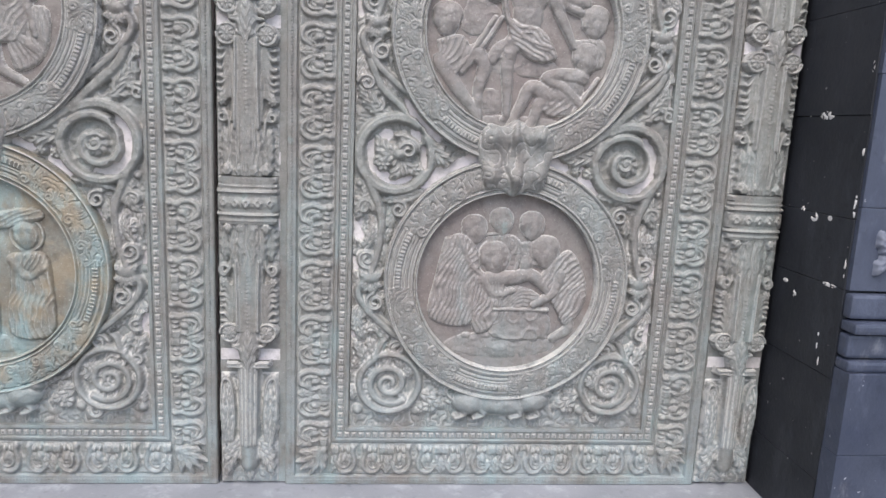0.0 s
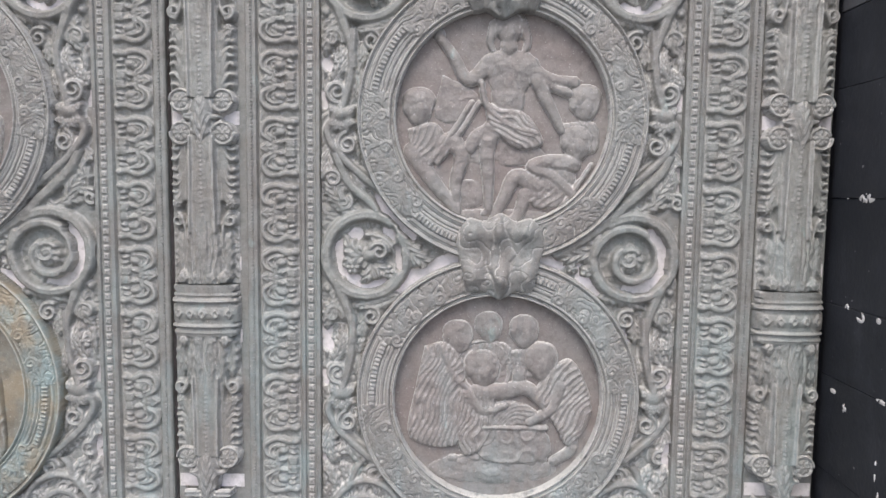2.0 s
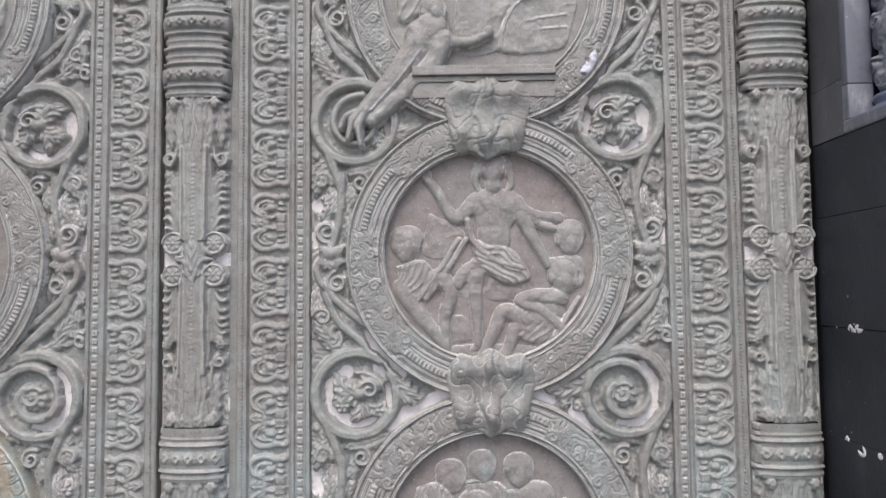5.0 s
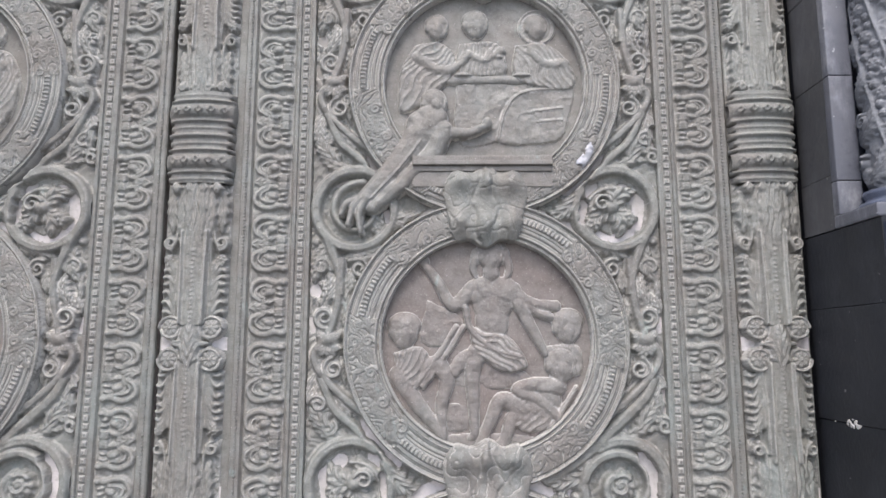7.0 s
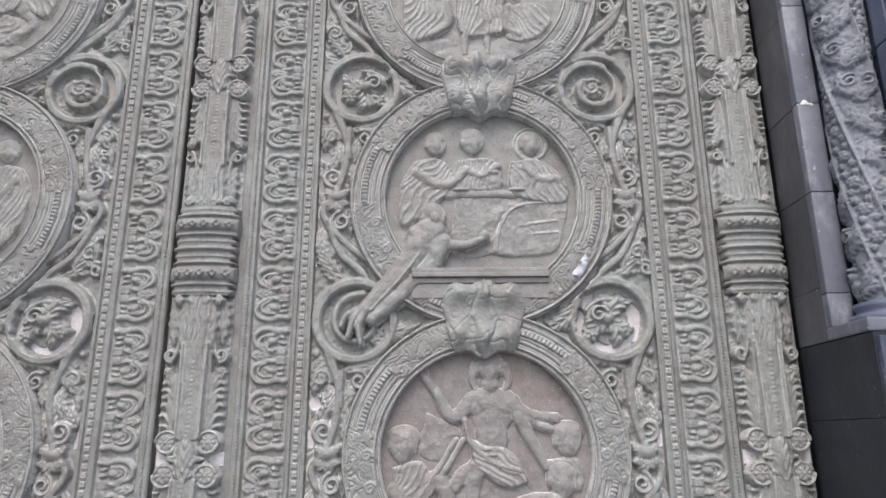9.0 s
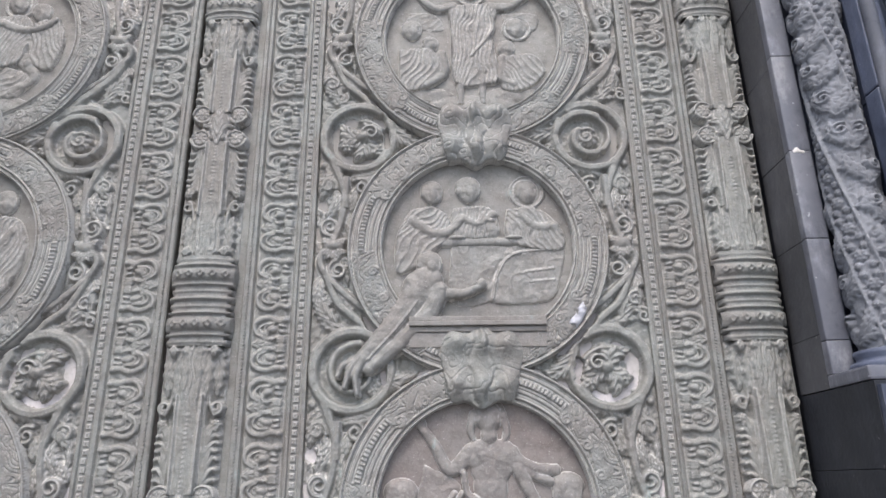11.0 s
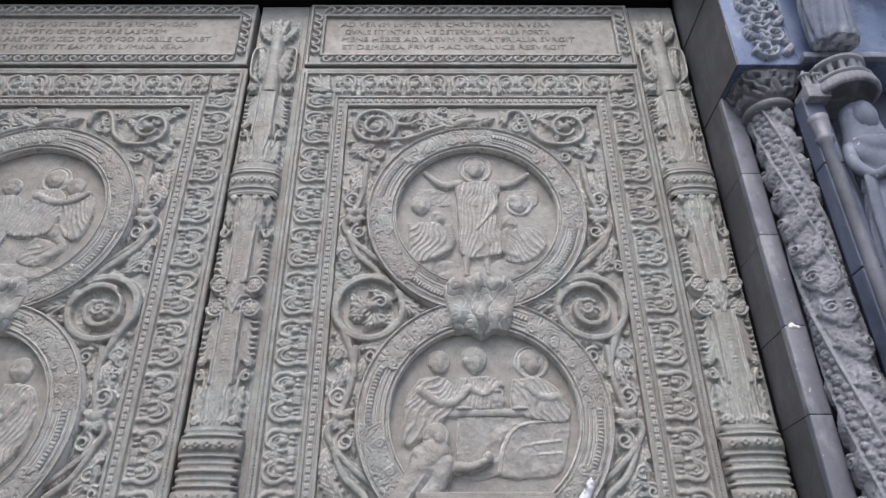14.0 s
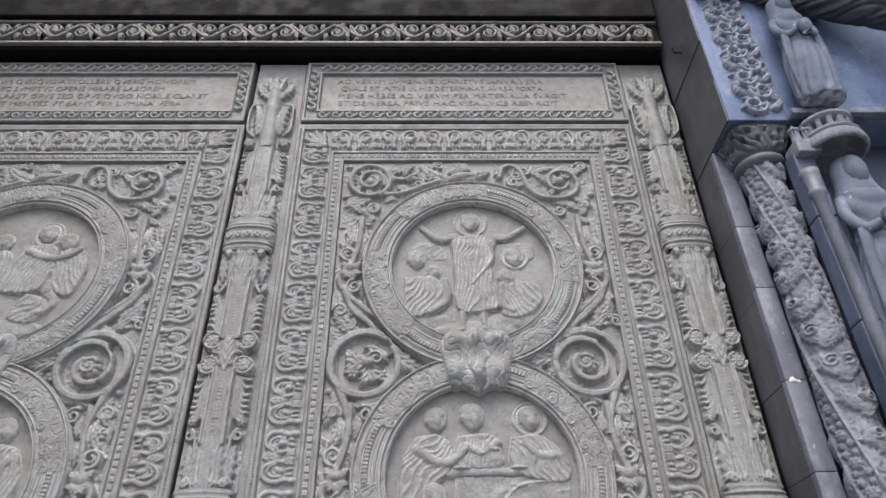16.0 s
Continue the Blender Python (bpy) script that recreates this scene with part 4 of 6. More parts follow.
def scene_rising():
    yield head(1.5, 22.8, 3.9, 3.6) + [
        ("b", 1.5, 24.2, 5.0, 4.8, 1.6), ("t", [(-2.5, 24), (-3.4, 20), (-2.6, 17.5)], 1.5, 0.9, 2.6), ("t", [(5.3, 24), (6.4, 20), (5.6, 17)], 1.5, 0.9, 2.6), ("b", 1.5, 18.6, 2.4, 3.2, 3.2),
        ("b", -1.2, 13.6, 4.6, 4.0, 3.3, 15), ("b", 4.8, 13.6, 4.6, 4.0, 3.3, -15), ("b", 1.8, 11, 5.8, 6.6, 2.9), ("b", 1.6, 5.5, 4.7, 6.0, 2.8),
        ("t", [(-3.5, 14.5), (-7.5, 10.3), (-10.0, 10.6), (-13, 16), (-16, 20)], 2.3, 1.3, 3.3), ("b", -16.6, 21.4, 1.6, 2.0, 2.8),
        ("t", [(7.5, 14), (10.5, 7), (13.5, 1.5), (15.8, -3.2)], 2.3, 1.2, 3.2), ("t", [(6.5, 16), (10, 12), (14, 10), (19, 9.5)], 1.3, 1.7, 2.8), ("t", [(7.5, 14), (12, 9), (17.5, 6.5)], 1.2, 1.4, 2.6),
        ("c", [(-5, 5), (0, 2.5), (6, 1.5), (10, -3), (11, -7), (6, -8.5), (1, -6.5), (-3.5, -2)], 3.5, 150, 1.7), ("t", [(-5.5, 9), (-4.5, 4), (-1.5, 0.5), (3, -2.5), (9, -4)], 1.0, 0.9, 3.9),
        ("t", [(-2.5, -3), (-3.8, -9), (-3.4, -16), (-3.2, -24)], 2.8, 1.3, 3.0), ("t", [(-1, -3), (-6, -4.6), (-8.5, -8)], 2.4, 1.9, 2.6), ("b", -3.6, -25, 2.0, 1.3, 2.6, 20)]
    yield [("c", [(-16, 11.5), (-6, 6), (-10, -1), (-18, 0)], 1.3, 30, 8)]
    yield head(-22, 2.4, 4.4, 3.4) + [("b", -22, 4.4, 4.8, 3.8, 3.0), ("c", [(-25, -3), (-17, -1.5), (-14, -10), (-23, -12)], 2.7, 65, 1.6), ("t", [(-23.5, -9), (-18, -17), (-12, -24)], 2.8, 1.6, 3.0),
                                   ("t", [(-13, -6), (-10.5, -10), (-12, -17), (-11.5, -25)], 2.7, 1.3, 3.0), ("t", [(-18, -7), (-13, -6)], 2.6, 2.4, 2.8)]
    yield [("t", [(-19, -12), (-13, -4), (-8, 4)], 1.0, 1.0, 3.0), ("t", [(-17, -12), (-11, -4), (-6, 4)], 0.9, 0.9, 2.6)]
    yield head(22, 3.5, 4.2, 3.2) + [("b", 22, 5.6, 4.6, 3.6, 2.8), ("c", [(16, -1), (25, -1), (25, -9), (17, -8)], 2.3, 110, 1.7)]
    yield head(20, -6.8, 4.4, 3.8) + [("b", 20, -5, 4.6, 3.6, 3.2), ("b", 14, -16, 6.5, 5.2, 3.0, 25), ("t", [(19, -12), (13, -11.5), (8.5, -12.8), (14, -15.5), (19, -20)], 2.5, 1.5, 3.9), ("c", [(9, -14), (18, -14), (17, -22), (10, -24), (6, -20)], 2.7, 40, 1.7),
                                    ("t", [(10, -18), (4, -15.5), (1, -21), (-2, -27)], 2.7, 1.4, 3.3), ("t", [(11, -20), (7, -20), (5, -25), (2, -28)], 2.5, 1.4, 3.0), ("t", [(16, -24), (24, -12)], 0.9, 0.7, 3.0)]
    yield [("c", [(-9, -5), (9, -7), (11, -12), (-9, -12)], 0.9, 0, 7)]
    yield [("b", 0, -26, 15, 2.2, 1.4), ("b", -8, -20, 5, 4, 1.2), ("b", 21, -22, 4, 3, 1.2)]


def scene_supper():
    yield head(-13.3, 17.0, 3.7, 3.4) + [("c", [(-20, 12), (-13, 13), (-8, 9), (-9, 2), (-17, -6), (-24, -8), (-24, 4)], 3.0, 50, 2.0), ("t", [(-19, 8), (-13, 4), (-8, 5), (-4, 9)], 2.0, 1.4, 4.0)]
    yield head(-2.2, 17.8, 4.1, 3.6) + [("c", [(-7, 12.5), (4, 12.5), (6, 3), (-8, 3)], 2.8, 80, 1.7), ("t", [(-5, 9), (0, 7), (2, 10)], 1.5, 1.0, 3.6), ("t", [(5, 10), (1, 7)], 1.5, 1.0, 3.6)]
    yield head(15.3, 17.0, 3.6, 3.2, 5.6) + [("c", [(9, 12), (19, 12), (26, 4), (24, -2), (11, 0), (8, 4)], 3.0, 120, 1.9), ("t", [(23, 6), (17, 6), (13, 10)], 1.9, 1.2, 3.8)]
    yield [("t", [(-10, 1.2), (2, 1.4), (16, 1.2)], 1.5, 1.5, 2.6), ("b", 4.3, 5, 2.3, 3.2, 3.6), ("b", 4.3, 8, 1.4, 1.0, 4.2), ("b", -6, 2.6, 3, 0.9, 4.8), ("b", 11, 2.6, 3, 0.9, 4.8)]
    yield [("c", [(-8, 0.5), (9, 0.5), (5, -8), (3, -17), (-8, -17)], 1.5, 92, 30), ("c", [(9, 0.5), (25, 1), (24, -10), (20, -17), (3, -17), (5, -8)], 1.8, 20, 40),
           ("t", [(4, -16), (6, -8), (11, -2.5), (24, -1)], 0.5, 0.5, 2.7), ("t", [(14, -8), (22, -7)], 0.5, 0.4, 2.7), ("t", [(15, -11), (22, -10.5)], 0.4, 0.4, 2.6)]


def scene_servant():
    """The servant who leans out over the rim."""
    return head(-14.0, -6.5, 4.0, 5.2) + [
        ("b", -16.5, -13.5, 5.6, 6.2, 6.2, 30), ("t", [(-15, -11), (-20, -18), (-27, -27), (-33, -33.5)], 5.0, 2.6, 6.4), ("t", [(-12, -14), (-15, -21), (-23, -29), (-31, -36)], 3.4, 2.2, 6.2),
        ("t", [(-13.5, -19), (-20, -25.5), (-30, -35.5)], 0.7, 0.6, 6.4), ("t", [(-17.5, -17), (-23, -24.5), (-31.5, -34)], 0.6, 0.5, 6.8), ("t", [(-20.5, -17), (-26, -24.5), (-33, -32)], 0.6, 0.5, 6.5),
        ("t", [(-16, -11), (-11, -14.0), (-5, -14.8), (0, -13.0)], 2.3, 1.3, 4.6), ("b", 0.8, -12.0, 1.6, 2.0, 4.8),
        ("t", [(-33, -33), (-36, -36), (-37.5, -41)], 1.8, 1.0, 6.8), ("t", [(-32.5, -33.5), (-34.5, -38), (-34, -43)], 1.7, 0.9, 7.6), ("t", [(-35, -34), (-38, -35), (-39.5, -38)], 1.5, 0.9, 6.0)]


def scene_ascent():
    yield head(0, 20.0, 3.9, 3.6, 6.4) + [("c", [(-8, 14), (8, 14), (7, 2), (9, -14), (4, -17), (-6, -16), (-7, 2)], 3.2, 82, 1.9), ("t", [(-6, 13.5), (-12, 13), (-18, 18)], 2.0, 1.2, 3.4),
                                          ("t", [(7, 13.5), (13, 13.5), (19, 17.5)], 2.0, 1.2, 3.4), ("t", [(6, 12), (7, 4), (0, -6)], 0.9, 0.7, 4.2), ("t", [(-4, -17), (-4, -23)], 1.4, 1.1, 2.6), ("t", [(3, -17), (3, -23)], 1.4, 1.1, 2.6)]
    yield head(-19.5, 4.0, 3.7, 3.2) + head(-13.5, -1.5, 3.0, 3.0) + [("c", [(-24, -3), (-14, -3), (-9, -8), (-13, -17), (-23, -18)], 3.2, 60, 2.1), ("t", [(-10, -5), (-9, -12), (-15, -17)], 1.8, 1.4, 3.8)]
    yield head(15.0, 4.5, 3.6, 3.0, 5.0) + head(11.5, -3.5, 3.2, 3.2) + [("c", [(10, -6), (20, -5), (24, -12), (17, -19), (9, -18)], 3.0, 115, 2.1), ("t", [(10, -7), (9, -14), (13, -17)], 1.8, 1.4, 3.6)]
    yield [("c", [(-22, 12), (-12, 11), (-9, 4), (-20, 5)], 1.2, 20, 1.8), ("c", [(10, 11), (22, 11), (21, 4), (12, 6)], 1.2, 160, 1.8)]
    yield [("b", 0, -23, 14, 3, 1.4), ("b", -14, -20, 8, 2.6, 1.3), ("b", 13, -20, 9, 3, 1.5)]


def scene_standing():
    yield head(14, 10, 3.8, 3.4, 5.2) + [("c", [(9, 5), (19, 5), (21, -6), (20, -20), (8, -20), (8, -6)], 3.2, 86, 1.9), ("t", [(9.5, 3), (14, -2), (19, 1)], 1.8, 1.3, 4.0)]
    yield [("c", [(-4, 15), (16, 19), (18, 14.5), (0, 11)], 2.4, 12, 1.6)]
    yield head(-6, 6, 3.8, 3.4) + [("c", [(-11, 1), (-1, 1), (1, -10), (0, -20), (-12, -20), (-12, -8)], 3.0, 92, 1.9)]
    yield head(-18, 4, 3.6, 3.0) + [("c", [(-22, 0), (-14, 0), (-13, -16), (-22, -14)], 2.6, 95, 1.9)]
    yield [("t", [(4, 12), (4, -20)], 0.8, 0.8, 2.8), ("b", 2, -23, 16, 3, 1.4)]


def scene_bearing():
    yield head(8, 14, 3.6, 3.2) + [("c", [(3, 9), (14, 10), (20, 0), (16, -10), (5, -8)], 3.0, 60, 2.0), ("t", [(12, 7), (18, 0), (20, -8)], 1.9, 1.3, 3.6)]
    yield [("t", [(-20, 16), (0, 2), (20, -12)], 1.7, 1.7, 3.2), ("t", [(-8, -6), (4, 10)], 1.5, 1.5, 3.0)]
    yield head(-8, 9, 3.6, 3.4) + [("c", [(-14, 4), (-3, 4), (0, -8), (-4, -20), (-15, -18)], 3.0, 75, 2.0)]
    yield head(19, 4, 3.4, 3.0) + [("c", [(15, 0), (24, -1), (22, -14), (14, -18), (12, -8)], 2.6, 105, 2.0)]
    yield [("t", [(8, -9), (10, -17), (16, -21)], 2.0, 1.3, 2.8), ("b", 0, -23, 15, 3, 1.3)]


def scene_seated():
    yield head(16, 15, 3.8, 3.2) + [("c", [(12, 11), (21, 10), (25, 0), (22, -11), (14, -18), (10, -6)], 3.2, 70, 2.0), ("t", [(20, 6), (15, 0), (10, 3)], 1.9, 1.2, 4.0)]
    yield head(2, 12, 3.8, 3.4, 5.8) + [("c", [(-4, 7), (8, 7), (9, -6), (7, -20), (-6, -20), (-5, -6)], 3.0, 84, 1.9)]
    yield head(-13, 10, 3.6, 3.2) + [("c", [(-19, 5), (-9, 5), (-8, -8), (-12, -19), (-22, -12)], 2.8, 100, 1.9)]
    yield [("t", [(-20, -19), (20, -19)], 1.4, 1.4, 2.2)]


def scene_embrace():
    yield head(6.5, 15.5, 3.8, 3.6, 5.6) + [("c", [(1, 11), (10, 11), (13, 2), (10, -8), (-4, -8), (-3, 2)], 3.2, 70, 2.0), ("t", [(2, 8), (10, 5), (16, 6), (20, 9)], 1.9, 1.3, 4.6)]
    yield head(14.5, 12, 3.6, 3.4) + [("c", [(12, 8), (20, 10), (24, 2), (21, -10), (13, -6)], 3.0, 110, 2.0)]
    yield head(13, -7, 3.4, 3.0) + [("t", [(8, -4), (16, -12), (10, -18)], 2.3, 1.6, 3.0), ("c", [(6, -8), (15, -12), (12, -20), (2, -18)], 2.2, 35, 1.8)]
    yield head(-8, 12, 3.6, 3.2) + [("c", [(-14, 8), (-4, 8), (-3, -6), (-7, -18), (-17, -14)], 2.8, 80, 1.9)]
    yield [("b", 0, -22, 16, 3.5, 1.5), ("c", [(-3, 2), (9, 1), (9, -4), (-2, -5)], 2.0, 15, 2.2)]


# ---- pilasters ----
def ringband_mesh(length, rolls):
    """Turned bands round a half-column; rolls are (height, half width, reach, diamonds)."""
    R = Relief(0.0, 0.0, 0.184, length, 0.0025)
    across = np.sqrt(np.clip(1 - ((R.X - 0.092) / 0.096) ** 2, 0, 1))
    h = 0.046 * np.ones_like(R.X)
    for z, half, reach, diamonds in rolls:
        t = np.clip(1 - ((R.Z - z) / half) ** 2, 0, 1)
        r = reach * t ** (0.16 if diamonds else 0.35)
        if diamonds:
            ph = (R.X - 0.092) / 0.034
            dia = np.abs(ph - np.round(ph)) * 2 + np.abs(R.Z - z) / half * 1.1
            r = r + np.where(dia < 0.70, 0.004, -0.002) - np.where(dia < 0.34, 0.005, 0)
        h = np.maximum(h, r)
    R.H = h * (0.22 + 0.78 * across)
    reach = np.zeros_like(h) + 0.078
    for z, half, rr, _ in rolls:
        reach = np.where(np.abs(R.Z - z) < half, np.maximum(reach, 0.084 + (rr - 0.045) * 0.55), reach)
    R.H = np.where(np.abs(R.X - 0.092) < reach, R.H, -1)
    return R.soften(1).rough(0.0008, 0.0005).mesh("ring_moulding")


def shaft_mesh(length, up, seed, wide=0.040):
    """A narrow beaded stalk that grows out of broad leaves at the ring end and carries fans and fruit towards the rosettes."""
    R = Relief(0.0, 0.0, 0.184, length, 0.0028)
    c = 0.092
    y = lambda q: (q if up else 1 - q) * length
    zn = R.Z / length if up else 1 - R.Z / length
    v = (R.X - c) / (wide + 0.020 * np.clip(0.45 - zn, 0, 1))
    body = 0.022 + 0.018 * np.sqrt(np.clip(1 - v * v, 0, 1))
    fibre = np.sin(2 * np.pi * (R.X - c) / 0.013 + 7 * vnoise(R.X, R.Z, 0.05, seed)) * 0.0034 * np.clip((0.5 - zn) * 4, 0.2, 1)
    R.H = np.where(np.abs(v) < 1, body + fibre, -1)
    for s in (-1, 1):
        R.tube(spline([(c + s * 0.030, y(0.99)), (c + s * 0.031, y(0.7)), (c + s * 0.034, y(0.35))]), 0.0045, 0.004, 0.012, 0.034)
        # broad leaves rising from the ring
        for u, top, wd in ((0.012, 0.46, 0.015), (0.036, 0.40, 0.018), (0.064, 0.36, 0.022)):
            R.leaf((c + s * u * 0.9, y(0.0)), (c + s * u * 1.05, y(top)), wd, 0.014, 0.034 - 0.35 * u, 5, 0.04 * s)
        # curled tip, fruit, then a fan of ribs
        R.tube(coil(c + s * 0.070, y(0.43), 0.018, 0.005, 90 if up else -90, 1.4 * s, 18), 0.0065, 0.005, 0.020, 0.008)
        R.tube(spline([(c + s * 0.048, y(0.25)), (c + s * 0.052, y(0.40)), (c + s * 0.066, y(0.48))]), 0.008, 0.007, 0.020, 0.008)
        R.rosette(c + s * 0.072, y(0.545), 0.016, 0.024, 0.006, 7)
        for low, tall in ((0.97, 0.27), (0.76, 0.19)):
            for k, (u, q) in enumerate(((0.080, 0.22), (0.082, 0.47), (0.081, 0.72), (0.074, 0.92), (0.062, 1.0), (0.051, 0.94))):
                tip = (c + s * u, y(low - tall * q))
                R.tube(spline([(c + s * 0.046, y(low)), (c + s * (0.050 + 0.28 * (u - 0.046)), y(low - tall * q * 0.72)), (c + s * (0.046 + 0.75 * (u - 0.046)), y(low - tall * q * 1.04)), tip]), 0.0060, 0.0075, 0.013 + 0.002 * (k % 2), 0.010)
        R.tube(spline([(c + s * 0.042, y(0.40)), (c + s * 0.043, y(0.7)), (c + s * 0.046, y(0.95))]), 0.005, 0.004, 0.018, 0.010)
    for k in range(int(length * 0.55 / 0.012)):
        R.blob(c, y(0.98) - (1 if up else -1) * 0.012 * k, 0.0042, 0.0042, 0.006, 0.038)
    for k in range(4):
        R.leaf((0.036 + k * 0.037, y(0.0)), (0.036 + k * 0.037, y(0.0) + (1 if up else -1) * 0.034), 0.016, 0.010, 0.034, 2)
    R.ground(np.abs(R.X - c) < 0.088, [([(c + s * 0.086, y(a)), (c + s * 0.080, y(a + 0.02))], 0.006) for s in (-1, 1) for a in (0.50, 0.955)], 0.004, seed)
    return R.rough(0.0012, 0.0008, seed).soften(1).press(1.05).mesh("shaft")


def cross_mesh(sides=(-1, 1)):
    """Scrolled rosettes round a leafy joint, above it, below it or both."""
    R = Relief(0.0, -0.075, 0.184, 0.075, 0.0025)
    c = 0.092
    for s in (-1, 1):
        for t in sides:
            R.blob(c + s * 0.055, t * 0.042, 0.033, 0.033, 0.018, 0.008, flat=0.2)
            R.rosette(c + s * 0.055, t * 0.042, 0.023, 0.010, 0.026, 8)
            R.tube(coil(c + s * 0.055, t * 0.042, 0.030, 0.026, 90 - 90 * s, 0.95 * s * t, 22), 0.0055, 0.005, 0.022, 0.014)
            R.tube(spline([(c + s * 0.020, t * 0.075), (c + s * 0.024, t * 0.030), (c + s * 0.050, t * 0.010)]), 0.010, 0.006, 0.020, 0.014)
    R.blob(c, 0, 0.034, 0.075, 0.036, 0.012, flat=0.35)
    R.leaf((c, -0.07), (c, 0.06), 0.026, 0.014, 0.036, 4)
    R.leaf((c - 0.05, 0.0), (c + 0.05, 0.0), 0.016, 0.012, 0.032, 4)
    return R.rough(0.001, 0.0008).soften(1).mesh("rosette_joint")


def pod_mesh():
    """The pilaster's foot: a stalk between two pods, and a leafy root."""
    R = Relief(0.0, 0.0, 0.184, 0.36, 0.003)
    c = 0.092
    R.tube(spline([(c, 0.06), (c, 0.2), (c, 0.36)]), 0.030, 0.036, 0.036, 0.006)
    for k in range(-2, 3):
        R.tube(spline([(c + k * 0.011, 0.12), (c + k * 0.012, 0.24), (c + k * 0.013, 0.36)]), 0.005, 0.005, 0.012, 0.036 - 0.004 * abs(k))
    for s in (-1, 1):
        R.leaf((c + s * 0.064, 0.10), (c + s * 0.066, 0.31), 0.026, 0.026, 0.006, 7)
        R.tube(spline([(c + s * 0.05, 0.13), (c + s * 0.045, 0.2), (c + s * 0.055, 0.29), (c + s * 0.08, 0.3), (c + s * 0.085, 0.2), (c + s * 0.07, 0.12)]), 0.006, 0.006, 0.022, 0.006)
        R.leaf((c + s * 0.01, 0.12), (c + s * 0.075, 0.015), 0.030, 0.024, 0.006, 5, 0.12 * s)
        R.leaf((c + s * 0.02, 0.13), (c + s * 0.085, 0.085), 0.018, 0.022, 0.006, 4)
    R.leaf((c, 0.12), (c, 0.002), 0.030, 0.028, 0.008, 5)
    for t in (0.345, 0.355):
        R.tube([(0.03, t), (0.154, t)], 0.006, 0.006, 0.040, 0.004)
    R.ground((np.abs(R.X - c) < 0.088) & (R.Z < 0.32), [], 0.003, 3)
    return R.rough(0.0014, 0.0008).soften(1).mesh("foot")


def finial_mesh():
    """The pilaster's head beside the inscription: stalk, side scrolls and a palmette."""
    R = Relief(0.0, 0.0, 0.184, 0.42, 0.003)
    c = 0.092
    R.tube(spline([(c, 0.0), (c, 0.15), (c, 0.30)]), 0.036, 0.030, 0.030, 0.006)
    for s in (-1, 1):
        R.leaf((c + s * 0.045, 0.07), (c + s * 0.068, 0.26), 0.026, 0.024, 0.006, 6, 0.06 * s)
        R.tube(spline([(c + s * 0.05, 0.24), (c + s * 0.085, 0.22), (c + s * 0.085, 0.1), (c + s * 0.06, 0.06)]), 0.007, 0.007, 0.022, 0.006)
        R.leaf((c + s * 0.01, 0.27), (c + s * 0.075, 0.37), 0.022, 0.022, 0.008, 5, -0.1 * s)
        R.leaf((c + s * 0.005, 0.28), (c + s * 0.035, 0.41), 0.018, 0.022, 0.010, 5)
        R.rosette(c + s * 0.068, 0.026, 0.024, 0.020, 0.010, 7)
    R.leaf((c, 0.27), (c, 0.415), 0.020, 0.026, 0.012, 5)
    R.ground(np.abs(R.X - c) < 0.088, [], 0.003, 5)
    return R.rough(0.0014, 0.0008).soften(1).mesh("finial")


def text_mesh(body, size):
    cu = bpy.data.curves.new("letters", "FONT")
    cu.body, cu.size, cu.extrude, cu.align_x = body, size, 0.0012, "LEFT"
    cu.resolution_u = 2
    ob = new("letters", cu)
    me = bpy.data.meshes.new_from_object(ob.evaluated_get(bpy.context.evaluated_depsgraph_get()))
    bpy.data.objects.remove(ob)
    me.transform(Euler((radians(90), 0, 0)).to_matrix().to_4x4())
    me.name = "letters"
    return me


def plate_ornament_mesh():
    R = Relief(-0.030, -0.026, 0.030, 0.026, 0.0028)
    R.tube(spline([(-0.028, -0.012), (-0.010, 0.014), (0.010, 0.012), (0.014, -0.006), (0.0, -0.010)]), 0.006, 0.005, 0.012, 0.003)
    R.leaf((-0.004, -0.018), (0.026, 0.004), 0.009, 0.012, 0.003, 3)
    return R.rough(0.0008, 0.0005).soften(1).mesh("vine_leaf")


def corner_leaf_mesh():
    R = Relief(-0.066, -0.050, 0.066, 0.050, 0.0028)
    for a in (-50, -25, 0, 25, 50):
        R.leaf((0.045, 0.0), (0.045 - 0.105 * math.cos(radians(a)), 0.075 * math.sin(radians(a))), 0.014, 0.015, 0.004, 3, 0.05)
    R.blob(0.045, 0, 0.016, 0.016, 0.020)
    return R.rough(0.0014, 0.0008).soften(1).mesh("corner_leaf")


CORNER_LEAF = corner_leaf_mesh()
RINGS = [ring_mesh(k) for k in (1.0, 2.3)]
DISC = disc_mesh(2.0)
SCROLLS = {(k, s): scroll_mesh(k, s) for k, s in (("flower", -1), ("spiral", 1), ("open", -1), ("flower", 1))}
VINES = {(s, k): vine_mesh(s, k) for s in (-1, 1) for k in (0, 1)}
KNOTMESH = [knot_mesh(0), knot_mesh(1)]
CORNERS = {(k, s): corner_mesh(k, s) for k, s in (("bottom", -1), ("bottom", 1), ("top", -1), ("curl", 1))}
CRESTS = {k: crest_mesh(k) for k in ("low", "high")}
BORDER_LEAF, PLATE_LEAF = [border_leaf_mesh(k) for k in range(4)], plate_ornament_mesh()
PROFILE = [(0, 0), (0, 0.013), (0.004, 0.017), (0.028, 0.017), (0.033, 0.007), (0.143, 0.007), (0.148, 0.015), (0.156, 0.017),
           (0.159, 0.011), (0.185, 0.011), (0.188, 0.017), (0.197, 0.016), (0.2005, 0.0)]
BOX = (0.2025, 0.2545, 1.5635, 3.8445)
FRAME = frame_mesh(*BOX, PROFILE, "border")
